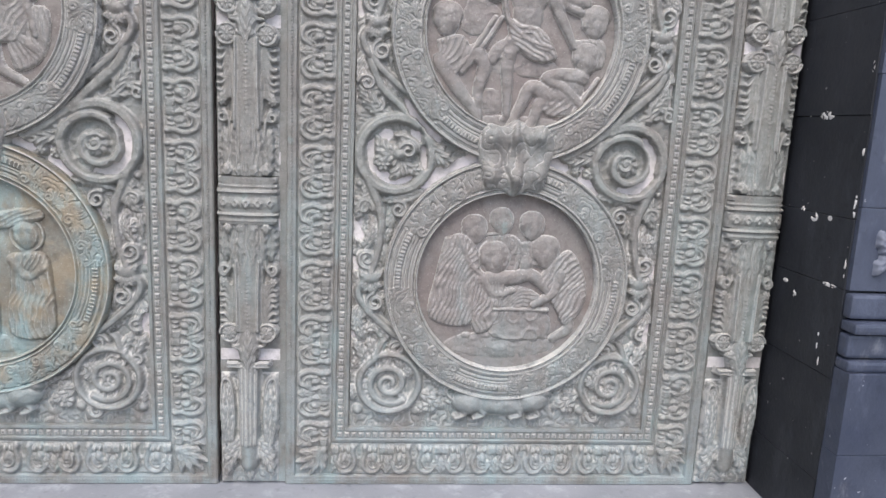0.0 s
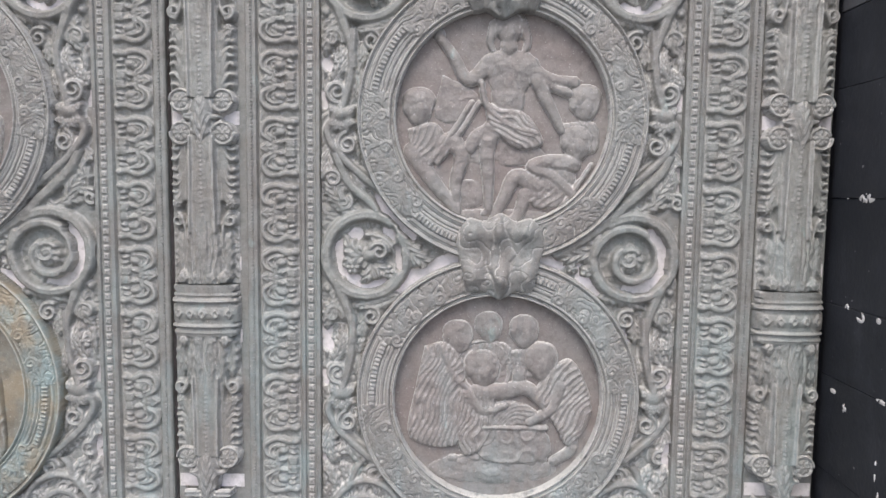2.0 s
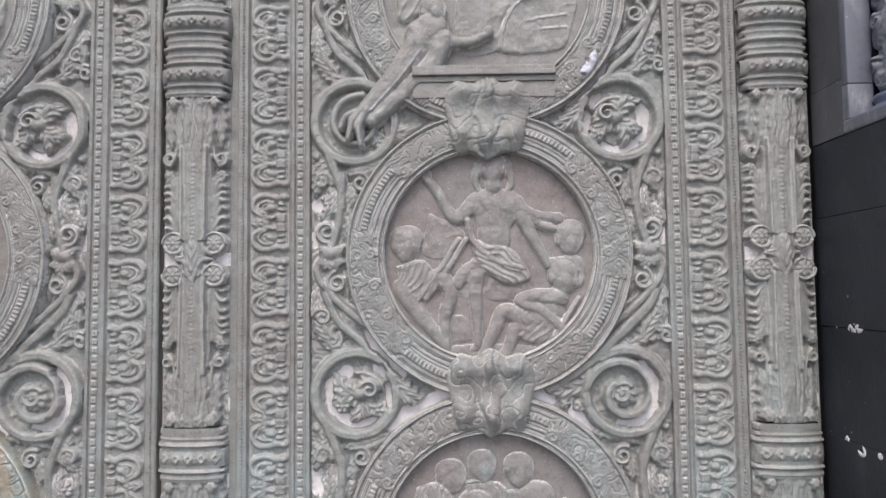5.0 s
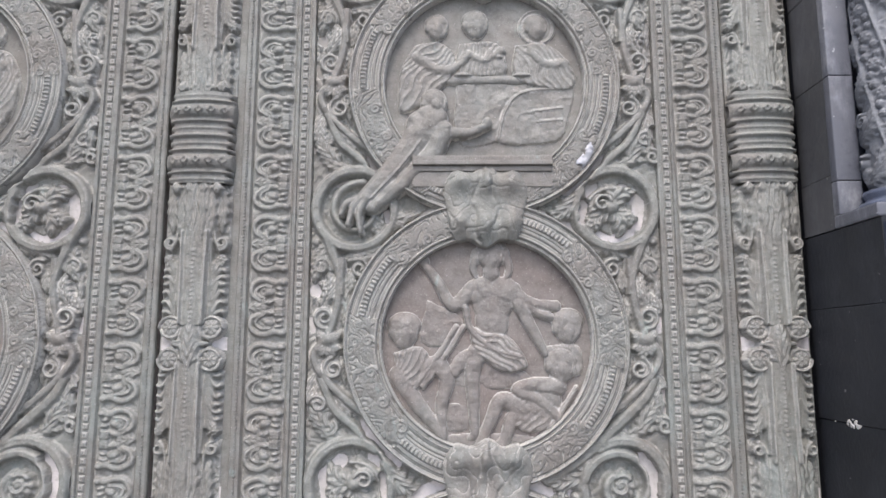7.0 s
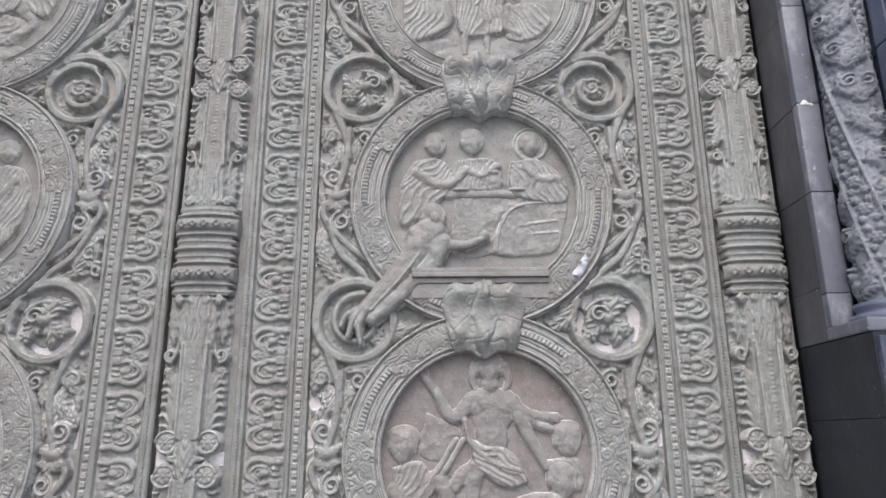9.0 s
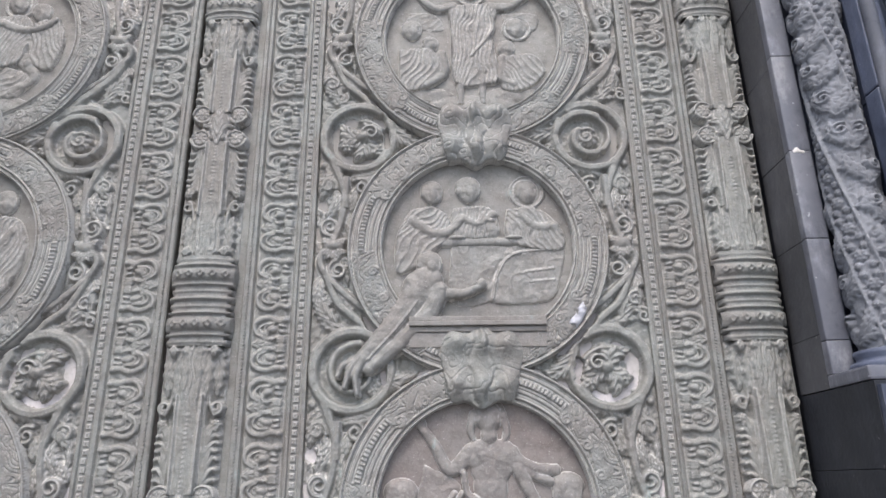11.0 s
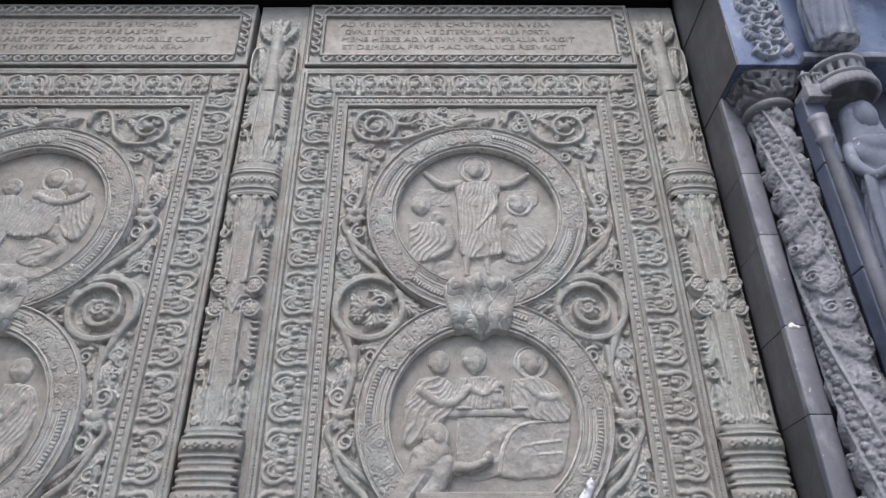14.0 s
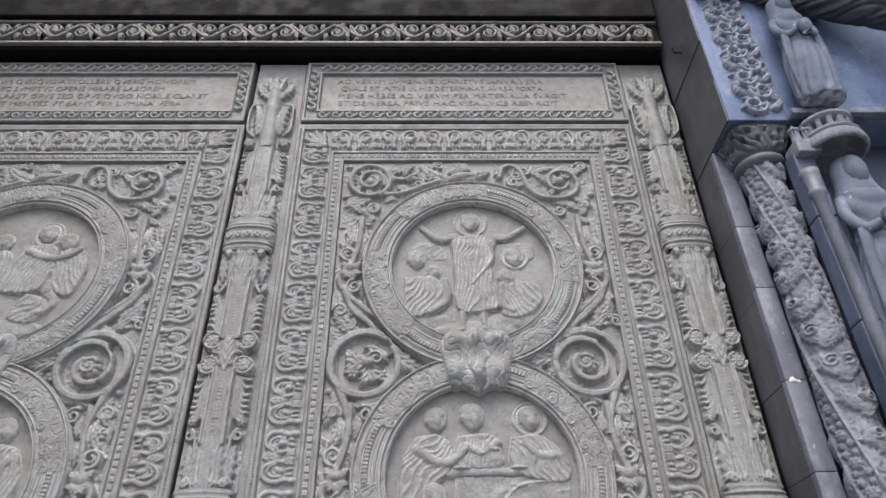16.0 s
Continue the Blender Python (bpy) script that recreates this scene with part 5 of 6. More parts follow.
BEADS = bead_mesh(*BOX, ((0.016, 0.0095, 0.006, 0.007, 0.003, 0.017),), "beading")


def bead_unit(seed):
    rnd = random.Random(seed)
    return frame_mesh(-0.008, -0.0085, 0.008, 0.0085, [(0, 0), (0.0005, 0.0015), (rnd.uniform(0.002, 0.004), rnd.uniform(0.003, 0.0055)), (0.0058, 0.0052), (0.0079, 0.0042)], "bead")


BEAD = [bead_unit(k) for k in range(4)]
PL = (0.212, 3.856, 1.556, 4.210)
PLATE_FRAME = frame_mesh(*PL, [(0, 0), (0, 0.020), (0.004, 0.024), (0.012, 0.024), (0.016, 0.014), (0.054, 0.014), (0.058, 0.022), (0.066, 0.020), (0.070, 0.0065)], "plate_border")
SHAFTS = {}
BANDS_SMALL = ringband_mesh(0.14, ((0.010, 0.008, 0.050, False), (0.028, 0.007, 0.055, False), (0.062, 0.025, 0.053, True), (0.096, 0.007, 0.056, False), (0.112, 0.006, 0.050, False), (0.130, 0.009, 0.046, False)))
BANDS_LARGE = ringband_mesh(0.262, ((0.010, 0.009, 0.050, False), (0.030, 0.007, 0.056, False), (0.062, 0.023, 0.060, True), (0.093, 0.007, 0.056, False), (0.112, 0.009, 0.050, False),
                                    (0.134, 0.010, 0.056, False), (0.156, 0.009, 0.050, False), (0.176, 0.007, 0.056, False), (0.206, 0.021, 0.060, True), (0.234, 0.007, 0.056, False), (0.251, 0.008, 0.048, False)))
CROSS, HALF_CROSS, POD, FINIAL = cross_mesh(), cross_mesh((1,)), pod_mesh(), finial_mesh()


def pilaster(leaf, x):
    strip = part("pilaster", box(bmesh.new(), x + 0.001, x + (0.2015 if x < 1 else 0.188), -0.006, -0.0005, FOOT + 0.004, 4.208), M_FRAME, leaf)
    strip.location = DOWN
    for z, L, up in ((0.772, 0.336, False), (1.247, 0.395, True), (1.74, 0.390, False), (2.388, 0.372, True), (2.862, 0.346, False), (3.342, 0.350, True)):
        if (L, up) not in SHAFTS:
            SHAFTS[L, up] = shaft_mesh(L, up, z)
        child("shaft", SHAFTS[L, up], M_BRONZE, strip, (x, -0.006, z))
    for z in (1.69, 2.815):
        child("rosette_joint", CROSS, M_RING, strip, (x, -0.006, z))
    child("rosette_joint", HALF_CROSS, M_RING, strip, (x, -0.006, 0.724))
    for z in (1.69, 2.815, 0.690, 1.10, 1.30):
        if z < 2.5:
            part("limewash_patch", box(bmesh.new(), x + 0.004, x + 0.184, -0.0085, -0.0062, z - 0.018, z + 0.018), M_BOARD, strip, "pale limewash showing through the openwork")
    child("ring_moulding", BANDS_SMALL, M_BRONZE, strip, (x, -0.006, 1.105))
    child("ring_moulding", BANDS_LARGE, M_FRAME, strip, (x, -0.006, 2.128))
    child("ring_moulding", BANDS_SMALL, M_BRONZE, strip, (x, -0.006, 3.205))
    child("foot", POD, M_RING, strip, (x, -0.006, FOOT + 0.01)).scale = (1, 1, 1.14)
    child("finial", FINIAL, M_BRONZE, strip, (x, -0.006, 3.705))


def door_leaf(x, label, scenes, lines, pilasters, wide, stained, low_x):
    """A whole leaf; x is its offset, low_x where its visible field begins."""
    leaf = tagged(new("bronze_door_leaf"), label, "door", "door leaves")
    leaf.location = (x, 0, FOOT)
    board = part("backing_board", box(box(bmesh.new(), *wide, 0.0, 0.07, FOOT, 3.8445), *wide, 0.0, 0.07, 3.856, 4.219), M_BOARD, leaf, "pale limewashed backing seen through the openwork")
    board.location = DOWN
    child("border", FRAME, M_FRAME, leaf, DOWN)
    tagged(child("beading", BEADS, M_FRAME, leaf, DOWN), kind="stuff")
    frame_part = leaf.children[1]
    # running border of horseshoe leaves
    n = 19
    for k in range(n):
        z = BOX[1] + 0.135 + (k + 0.5) * (BOX[3] - BOX[1] - 0.27) / n
        for u, turn in ((BOX[0] + 0.088, 0), (BOX[2] - 0.088, 180)):
            if u + x < low_x:
                continue
            ob = child("border_leaf", BORDER_LEAF[random.randrange(4)], M_BRONZE, frame_part, (u, -0.006, z))
            ob.rotation_euler, ob.scale = (0, radians(turn), 0), (1, 1, 1.035)
    for u, z, turn in ((BOX[0] + 0.088, BOX[1] + 0.088, -45), (BOX[0] + 0.088, BOX[3] - 0.088, 45), (BOX[2] - 0.088, BOX[1] + 0.088, -135), (BOX[2] - 0.088, BOX[3] - 0.088, 135)):
        if u + x >= low_x:
            child("corner_leaf", CORNER_LEAF, M_BRONZE, frame_part, (u, -0.006, z)).rotation_euler = (0, radians(turn), 0)
    # squared beads of the inner moulding
    d = 0.172
    for k in range(1, 146):
        z = BOX[1] + d + k * (BOX[3] - BOX[1] - 2 * d) / 146
        for u in (BOX[0] + d, BOX[2] - d):
            if u + x >= low_x:
                child("bead", BEAD[random.randrange(4)], M_RING, frame_part, (u, -0.011, z))
    for k in range(0, 46):
        u = BOX[0] + d + k * (BOX[2] - BOX[0] - 2 * d) / 45
        if u + x >= low_x:
            for z in (BOX[1] + d, BOX[3] - d):
                child("bead", BEAD[random.randrange(4)], M_RING, frame_part, (u, -0.011, z))
    m = 6
    for k in range(m):
        u = BOX[0] + 0.145 + (k + 0.5) * (BOX[2] - BOX[0] - 0.29) / m
        if u + x < low_x:
            continue
        for z, turn in ((BOX[1] + 0.088, -90), (BOX[3] - 0.088, 90)):
            ob = child("border_leaf", BORDER_LEAF[random.randrange(4)], M_BRONZE, frame_part, (u, -0.006, z))
            ob.rotation_euler, ob.scale = (0, radians(turn), 0), (1, 1, 1.055)
    for k, (zc, maker) in enumerate(zip(LEVELS, scenes)):
        mat = M_STAIN if stained and k == 0 else M_RING
        ring = child("medallion", RINGS[k % 2].copy() if mat is M_STAIN else RINGS[k % 2], mat, leaf, (CX, -0.002, zc - FOOT))
        if mat is M_STAIN:
            ring.data.materials[0] = M_STAIN
        plate = DISC.copy()
        dm = child("disc", plate, M_DISC if k < 2 else M_DISC_GREY, ring)
        if mat is M_STAIN:
            dm.data.materials[0] = M_STAIN
        for i, forms in enumerate(maker()):
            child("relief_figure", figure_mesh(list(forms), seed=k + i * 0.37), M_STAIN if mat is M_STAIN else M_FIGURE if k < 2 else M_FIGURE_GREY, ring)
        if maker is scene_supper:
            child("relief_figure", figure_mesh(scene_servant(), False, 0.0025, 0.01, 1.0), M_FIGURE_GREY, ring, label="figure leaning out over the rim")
            bm = bmesh.new()
            for z0, z1, d in ((-0.232, -0.218, 0.05), (-0.246, -0.232, 0.058), (-0.262, -0.246, 0.048), (-0.305, -0.262, 0.043)):
                box(bm, -0.20, 0.185, -d, -0.004, z0, z1, 0.003)
            part("step", bm, M_PLATE, ring)
        for s in (-1, 1):
            child("vine", VINES[s, (k + (s > 0)) % 2], M_BRONZE if k > 1 else M_RING, leaf, (CX, 0, zc - FOOT))
    for k, z in enumerate(KNOTS):
        child("knot", KNOTMESH[k % 2], M_RING if k == 0 else M_BRONZE, leaf, (CX, 0, z - FOOT + 0.008))
        for key in ((("flower", -1), ("spiral", 1)), (("open", -1), ("flower", 1)), (("flower", -1), ("spiral", 1)))[k]:
            child("scroll", SCROLLS[key], M_BRONZE, leaf, (CX, 0, z - FOOT))
    for key, z in ((("bottom", -1), 0.604), (("bottom", 1), 0.606), (("top", -1), 3.526), (("curl", 1), 3.524)):
        child("corner_scroll", CORNERS[key], M_RING if z < 2 else M_BRONZE, leaf, (CX, 0, z - FOOT))
    child("crest", CRESTS["low"], M_RING, leaf, (CX, 0, 0.552 - FOOT))
    child("crest", CRESTS["high"], M_BRONZE, leaf, (CX - 0.05, 0, 3.549 - FOOT))
    # inscription
    plate = part("inscription_plate", box(bmesh.new(), PL[0] + 0.06, PL[2] - 0.06, -0.007, -0.0005, PL[1] + 0.06, PL[3] - 0.06), M_PLATE, leaf, "smooth bronze plate with four lines of lettering")
    plate.location = DOWN
    child("plate_border", PLATE_FRAME, M_FRAME, plate)
    for k in range(22):
        u = PL[0] + 0.06 + (k + 0.5) * (PL[2] - PL[0] - 0.12) / 22
        if u + x < low_x:
            continue
        for z, turn in ((PL[1] + 0.035, 180), (PL[3] - 0.035, 0)):
            ob = child("vine_leaf", PLATE_LEAF, M_BRONZE, plate, (u, -0.013, z))
            ob.rotation_euler = (0, radians(turn), 0)
    for k in range(5):
        for u in (PL[0] + 0.035, PL[2] - 0.035):
            if u + x >= low_x:
                ob = child("vine_leaf", PLATE_LEAF, M_BRONZE, plate, (u, -0.013, PL[1] + 0.06 + (k + 0.5) * (PL[3] - PL[1] - 0.12) / 5))
                ob.rotation_euler = (0, radians(90), 0)
    for k, (words, start, length) in enumerate(lines):
        me = text_mesh(words, 0.038)
        span = max(v.co.x for v in me.vertices)
        me.transform(Matrix.Diagonal((length / span, 1, 1, 1)))
        child("letters", me, M_LETTER, plate, (start, -0.0078, 4.092 - 0.0445 * k))
    for u in pilasters:
        pilaster(leaf, u)
    return leaf


door_leaf(0.0, "tall grey-green bronze door leaf with four relief medallions and scrollwork", (scene_tomb, scene_rising, scene_supper, scene_ascent),
          (("AD VERVM LVMEN VBI CHRISTVS IANVA VERA", 0.345, 0.88), ("QVALE SIT INTVS IN HIS DETERMINAT AVREA PORTA", 0.36, 0.86),
           ("MENS HEBES AD VERVM PER MATERIALIA SVRGIT", 0.35, 0.97), ("ET DEMERSA PRIVS HAC VISA LVCE RESVRGIT", 0.352, 0.93)),
          (0.0, 1.568), (0.0, 1.757), False, -9)
# pale patch of bared metal on the third medallion's rim
R = Relief(1.105, 2.130, 1.225, 2.285, 0.0028)
R.blob(1.166, 2.208, 0.052, 0.014, 0.050, 0.0, 62, 0.10)
R.blob(1.154, 2.190, 0.022, 0.016, 0.050, 0.0, 40, 0.10)
R.H = np.where(vnoise(R.X, R.Z, 0.014, 5.0) > 0.30, R.H, -1)
leaf_front = bpy.data.objects["bronze_door_leaf"]
child("bare_patch", R.rough(0.004, 0.002).mesh("bare_patch"), M_BARE, leaf_front, DOWN, "pale chalky patch on the rim")
door_leaf(-1.574, "bronze door leaf with ochre and verdigris stains, standing beside its pair", (scene_standing, scene_bearing, scene_seated, scene_embrace),
          (("PORTARVM QVISQVIS ATTOLLERE QVERIS HONOREM", 0.33, 0.98), ("AVRVM NEC SVMPTVS OPERIS MIRARE LABOREM", 0.33, 0.86),
           ("NOBILE CLARET OPVS SED OPVS QVOD NOBILE CLARET", 0.33, 1.05), ("CLARIFICET MENTES VT EANT PER LVMINA VERA", 0.33, 0.95)),
          (0.0,), (-0.2, 1.5535), True, -1.15)


# ---- lintel ----
def frieze_unit_mesh():
    """One wave of the vine on the lintel."""
    R = Relief(-0.112, -0.060, 0.112, 0.060, 0.0028)
    xs = np.linspace(-0.112, 0.112, 26)
    R.tube([(x, 0.040 * math.sin(2 * math.pi * x / 0.220)) for x in xs], 0.0085, 0.0085, 0.020, 0.002)
    for s in (-1, 1):
        R.tube(coil(s * 0.055, -s * 0.010, 0.040, 0.016, 95 * s, -0.95, 22), 0.0075, 0.006, 0.020, 0.002)
        for a in (-60, -10, 35, 85):
            t = radians(a) if s > 0 else radians(180 + a)
            R.leaf((s * 0.055 - 0.012 * math.cos(t), -s * 0.010), (s * 0.055 + 0.030 * math.cos(t), -s * 0.010 + 0.030 * math.sin(t)), 0.012, 0.022, 0.003, 2, 0.1)
        R.leaf((s * 0.095, s * 0.012), (s * 0.110, -s * 0.052), 0.015, 0.018, 0.003, 3)
        R.leaf((s * 0.012, -s * 0.008), (s * 0.004, -s * 0.054), 0.014, 0.018, 0.003, 3)
        R.leaf((s * 0.050, s * 0.034), (s * 0.095, s * 0.056), 0.010, 0.016, 0.003, 3)
    return R.rough(0.0012, 0.0006).soften(1).mesh("vine_unit")


lintel = tagged(new("lintel"), "dark carved lintel beam with a running vine frieze", "lintel", kind="structure")
lintel.location = (-0.05, 0, 4.236)
# Beam and fascia are coloured almost black to paint in the recess shade.
part("beam", box(bmesh.new(), -1.80, 1.80, -0.074, 0.13, 0.0, 0.17, 0.006), M_SHADE_DARK, lintel)
part("upper_fascia", box(bmesh.new(), -1.80, 1.80, -0.118, 0.13, 0.172, 0.42, 0.008), M_SHADE_DARK, lintel)
band = part("frieze_band", box(bmesh.new(), -1.80, 1.80, -0.082, -0.076, 0.022, 0.160), M_SHADE_DARK, lintel)
for a, b in ((0.016, 0.028), (0.154, 0.166)):
    part("fillet", box(bmesh.new(), -1.80, 1.80, -0.096, -0.0745, a, b, 0.003), M_PLATE, lintel)
UNIT = frieze_unit_mesh()
for k in range(16):
    child("vine_unit", UNIT, M_FRIEZE, band, (-1.66 + 0.221 * k, -0.082, 0.091))

# ---- portal jamb ----
def jamb_stones(parent, x0, x1, y0, y1, courses, mat, name="stone"):
    """Ashlar courses with open joints."""
    for a, b in zip(courses, courses[1:]):
        dx = random.uniform(-0.002, 0.002)
        part(name, box(bmesh.new(), x0 + dx, x1, y0 + random.uniform(-0.002, 0.002), y1, a + 0.0006, b - 0.0006, min(0.0016, (x1 - x0) / 4)), mat, parent)


jamb = tagged(new("portal_jamb"), "stepped stone portal jamb, black inside and blue-grey in front", "jamb", kind="structure")
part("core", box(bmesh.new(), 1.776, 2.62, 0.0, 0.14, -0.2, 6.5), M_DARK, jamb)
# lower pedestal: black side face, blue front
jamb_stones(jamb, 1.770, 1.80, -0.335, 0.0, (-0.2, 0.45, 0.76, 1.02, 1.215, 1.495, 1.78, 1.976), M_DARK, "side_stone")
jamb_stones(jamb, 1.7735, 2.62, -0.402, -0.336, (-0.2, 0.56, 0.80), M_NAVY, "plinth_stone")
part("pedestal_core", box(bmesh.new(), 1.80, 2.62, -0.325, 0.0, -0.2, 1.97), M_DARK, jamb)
jamb_stones(jamb, 1.774, 2.62, -0.350, -0.325, (1.02, 1.25, 1.60, 1.965), M_NAVY, "front_stone")
for z, d, h in ((0.80, 0.044, 0.035), (0.836, 0.030, 0.07), (0.908, 0.050, 0.035), (0.945, 0.022, 0.072)):
    part("base_moulding", box(bmesh.new(), 1.7725, 2.62, -0.350 - d, -0.336, z, z + h - 0.003, 0.010), M_NAVY, jamb)


def carved_panel(x0, z0, x1, z1, seed):
    R = Relief(x0, z0, x1, z1, 0.0035)
    rnd = random.Random(seed)
    cx, hw = (x0 + x1) / 2, (x1 - x0) / 2
    n = int((z1 - z0) / (hw * 1.5))
    pitch = (z1 - z0) / n
    R.tube(spline([(cx + (1 if k % 2 else -1) * hw * 0.45, z0 + (k + 0.5) * pitch) for k in range(n)], 8), 0.008, 0.008, 0.018, 0.003)
    for k in range(n):
        z, s = z0 + (k + 0.5) * pitch, 1 if k % 2 else -1
        R.tube(coil(cx - s * hw * 0.15, z, hw * 0.62, hw * 0.15, 90 * s, 1.3 * s, 20), 0.009, 0.006, 0.022, 0.003)
        for a in range(0, 360, 72):
            b = radians(a + rnd.uniform(-25, 25))
            R.leaf((cx - s * hw * 0.15, z), (cx - s * hw * 0.15 + hw * 0.62 * math.cos(b), z + hw * 0.62 * math.sin(b)), hw * 0.22, 0.022, 0.004, 3, 0.12)
        R.leaf((cx + s * hw * 0.45, z), (cx + s * hw * 0.92, z + pitch * 0.45), hw * 0.25, 0.020, 0.003, 3, 0.1)
        R.leaf((cx + s * hw * 0.45, z), (cx + s * hw * 0.92, z - pitch * 0.40), hw * 0.22, 0.018, 0.003, 3, -0.1)
        R.leaf((cx - s * hw * 0.5, z + pitch * 0.3), (cx - s * hw * 0.95, z + pitch * 0.6), hw * 0.2, 0.018, 0.003, 3)
    return R.rough(0.002, 0.001, seed).soften(1).mesh("carving")


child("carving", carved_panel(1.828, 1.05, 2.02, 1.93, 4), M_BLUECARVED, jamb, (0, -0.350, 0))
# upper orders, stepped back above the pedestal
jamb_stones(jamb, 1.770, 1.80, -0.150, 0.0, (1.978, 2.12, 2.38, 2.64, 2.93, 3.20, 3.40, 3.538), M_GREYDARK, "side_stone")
part("order_core", box(bmesh.new(), 1.80, 1.99, -0.125, 0.0, 1.97, 3.535), M_BLUE, jamb)


def lathe_mesh(name, rows, n, bulge):
    """A turned stone: rows are (z, radius); bulge(theta, z) adds carving."""
    zs, rs = np.array([r[0] for r in rows]), np.array([r[1] for r in rows])
    th = np.linspace(0, 2 * np.pi, n, endpoint=False)
    T, Z = np.meshgrid(th, zs, indexing="ij")
    rad = rs[None, :] + bulge(T, Z)
    co = np.stack([rad * np.cos(T), rad * np.sin(T), Z], -1).reshape(-1, 3)
    m = len(zs)
    i, j = np.meshgrid(np.arange(n), np.arange(m - 1), indexing="ij")
    a, b = i * m + j, ((i + 1) % n) * m + j
    return mesh_from_arrays(name, co, np.stack([a, b, b + 1, a + 1], -1).reshape(-1, 4))


def column_mesh(r0, r1, z0, z1):
    """A shaft wound by two bands of pearls, with leaf sprays in between, rolled up from a flat relief."""
    around = 2 * math.pi * r0
    R = Relief(-0.06, z0, around + 0.06, z1, 0.003)
    rnd = random.Random(8)
    turn = 1.9
    for start in range(-4, 5):
        line = lambda z: start * around / 2 - (z - z0) * around / turn
        for edge in (-0.030, 0.030):
            R.tube([(line(z) + edge, z) for z in np.linspace(z0, z1, 40)], 0.005, 0.005, 0.013, 0.001)
        z, k = z0 + 0.01, 0
        while z < z1:
            x = line(z)
            if -0.06 < x < around + 0.06:
                for dx in ((-0.015, 0.015) if k % 3 else (0,)):
                    R.rosette(x + dx, z, 0.010 if k % 3 else 0.016, 0.012, 0.001, 6)
            z, k = z + 0.026, k + 1
        z = z0 + 0.02
        while z < z1:
            x = line(z) + around / 4
            if -0.09 < x < around + 0.09:
                for t in (-1, 1):
                    R.leaf((x, z), (x + t * 0.066, z + rnd.uniform(0.02, 0.06)), 0.022, 0.015, 0.0005, 5, 0.2 * t)
                    R.leaf((x + t * 0.006, z + 0.015), (x + t * 0.042, z + 0.095), 0.019, 0.017, 0.0005, 5, -0.15 * t)
                R.tube(coil(x + rnd.choice((-1, 1)) * 0.02, z + 0.06, 0.020, 0.005, rnd.uniform(0, 360), 1.3, 14), 0.006, 0.005, 0.020, 0.001)
                R.blob(x, z + 0.03, 0.010, 0.012, 0.013)
            z += 0.104
    R.ground(R.X > -9, (), 0.0004, 3)
    R.rough(0.0008, 0.0006)
    n = int(around / R.step)
    i0 = int(0.06 / R.step)
    H = np.maximum(R.H[i0:i0 + n], 0.0)
    T = np.linspace(0, 2 * np.pi, n, endpoint=False)[:, None] - np.pi / 2 + 0 * H
    Z = R.Z[i0:i0 + n]
    rad = r0 + (r1 - r0) * (Z - z0) / (z1 - z0) + H
    co = np.stack([rad * np.cos(T), rad * np.sin(T), Z], -1).reshape(-1, 3)
    m = H.shape[1]
    i, j = np.meshgrid(np.arange(n), np.arange(m - 1), indexing="ij")
    a, b = i * m + j, ((i + 1) % n) * m + j
    return mesh_from_arrays("shaft", co, np.stack([a, b, b + 1, a + 1], -1).reshape(-1, 4))


COL = (1.896, -0.216)
column = tagged(new("carved_colonnette"), "grey stone colonnette wound with bands of carved foliage", "column", kind="structure")
column.location = (*COL, 2.012)
child("shaft", column_mesh(0.059, 0.055, 0.045, 1.42), M_CARVED, column)
rows = [(0.0, 0.088), (0.012, 0.092), (0.020, 0.088), (0.024, 0.076), (0.032, 0.074), (0.040, 0.080), (0.050, 0.078), (0.055, 0.056)]
child("base", lathe_mesh("base", rows, 48, lambda T, Z: 0 * T), M_BLUE, column)


def capital_bulge(T, Z):
    """Squares the bell towards its top and pierces it with drilled foliage."""
    up = np.clip((Z - 1.425) / 0.10, 0, 1)
    square = 1 / (np.abs(np.cos(T)) ** 6 + np.abs(np.sin(T)) ** 6) ** (1 / 6) - 1
    leafy = np.clip((Z - 1.428) / 0.008, 0, 1) * np.clip((1.522 - Z) / 0.006, 0, 1)
    veins = np.abs(np.sin(7 * T + 26 * np.abs(np.sin(3.5 * T)) * (Z - 1.42) * 2 + 5 * vnoise(T * 0.09, Z, 0.03, 4)))
    holes = (np.abs(np.sin(6 * T)) > 0.86) & (np.abs(Z - 1.468) < 0.012) | (np.abs(np.cos(6 * T)) > 0.90) & (np.abs(Z - 1.498) < 0.010)
    return 0.108 * square * up * 0.90 + leafy * (0.012 * veins - 0.020 * holes)


rows = [(1.385, 0.060), (1.392, 0.078), (1.402, 0.086), (1.414, 0.084), (1.422, 0.070)] + [(1.425 + 0.100 * t, 0.074 + 0.030 * t ** 0.8) for t in np.linspace(0, 1, 44)] + [(1.5255, 0.110), (1.5275, 0.02)]
child("capital", lathe_mesh("capital", rows, 160, capital_bulge), M_CAPITAL, column, label="dark foliate capital")
# edge roll of the first order, seen beside the colonnette
bm = bmesh.new()
for a, b in zip((2.012, 2.10, 2.38, 2.645, 2.96, 3.20), (2.0988, 2.3788, 2.6438, 2.9588, 3.1988, 3.536)):
    box(bm, 1.769, 1.832, -0.176, -0.148, a, b, 0.003)
part("edge_roll", bm, M_EDGE, jamb, "blue-grey stone edge roll with open joints", True)
part("edge_foot", box(bmesh.new(), 1.767, 2.05, -0.326, -0.15, 1.978, 2.012, 0.006), M_EDGE, jamb)
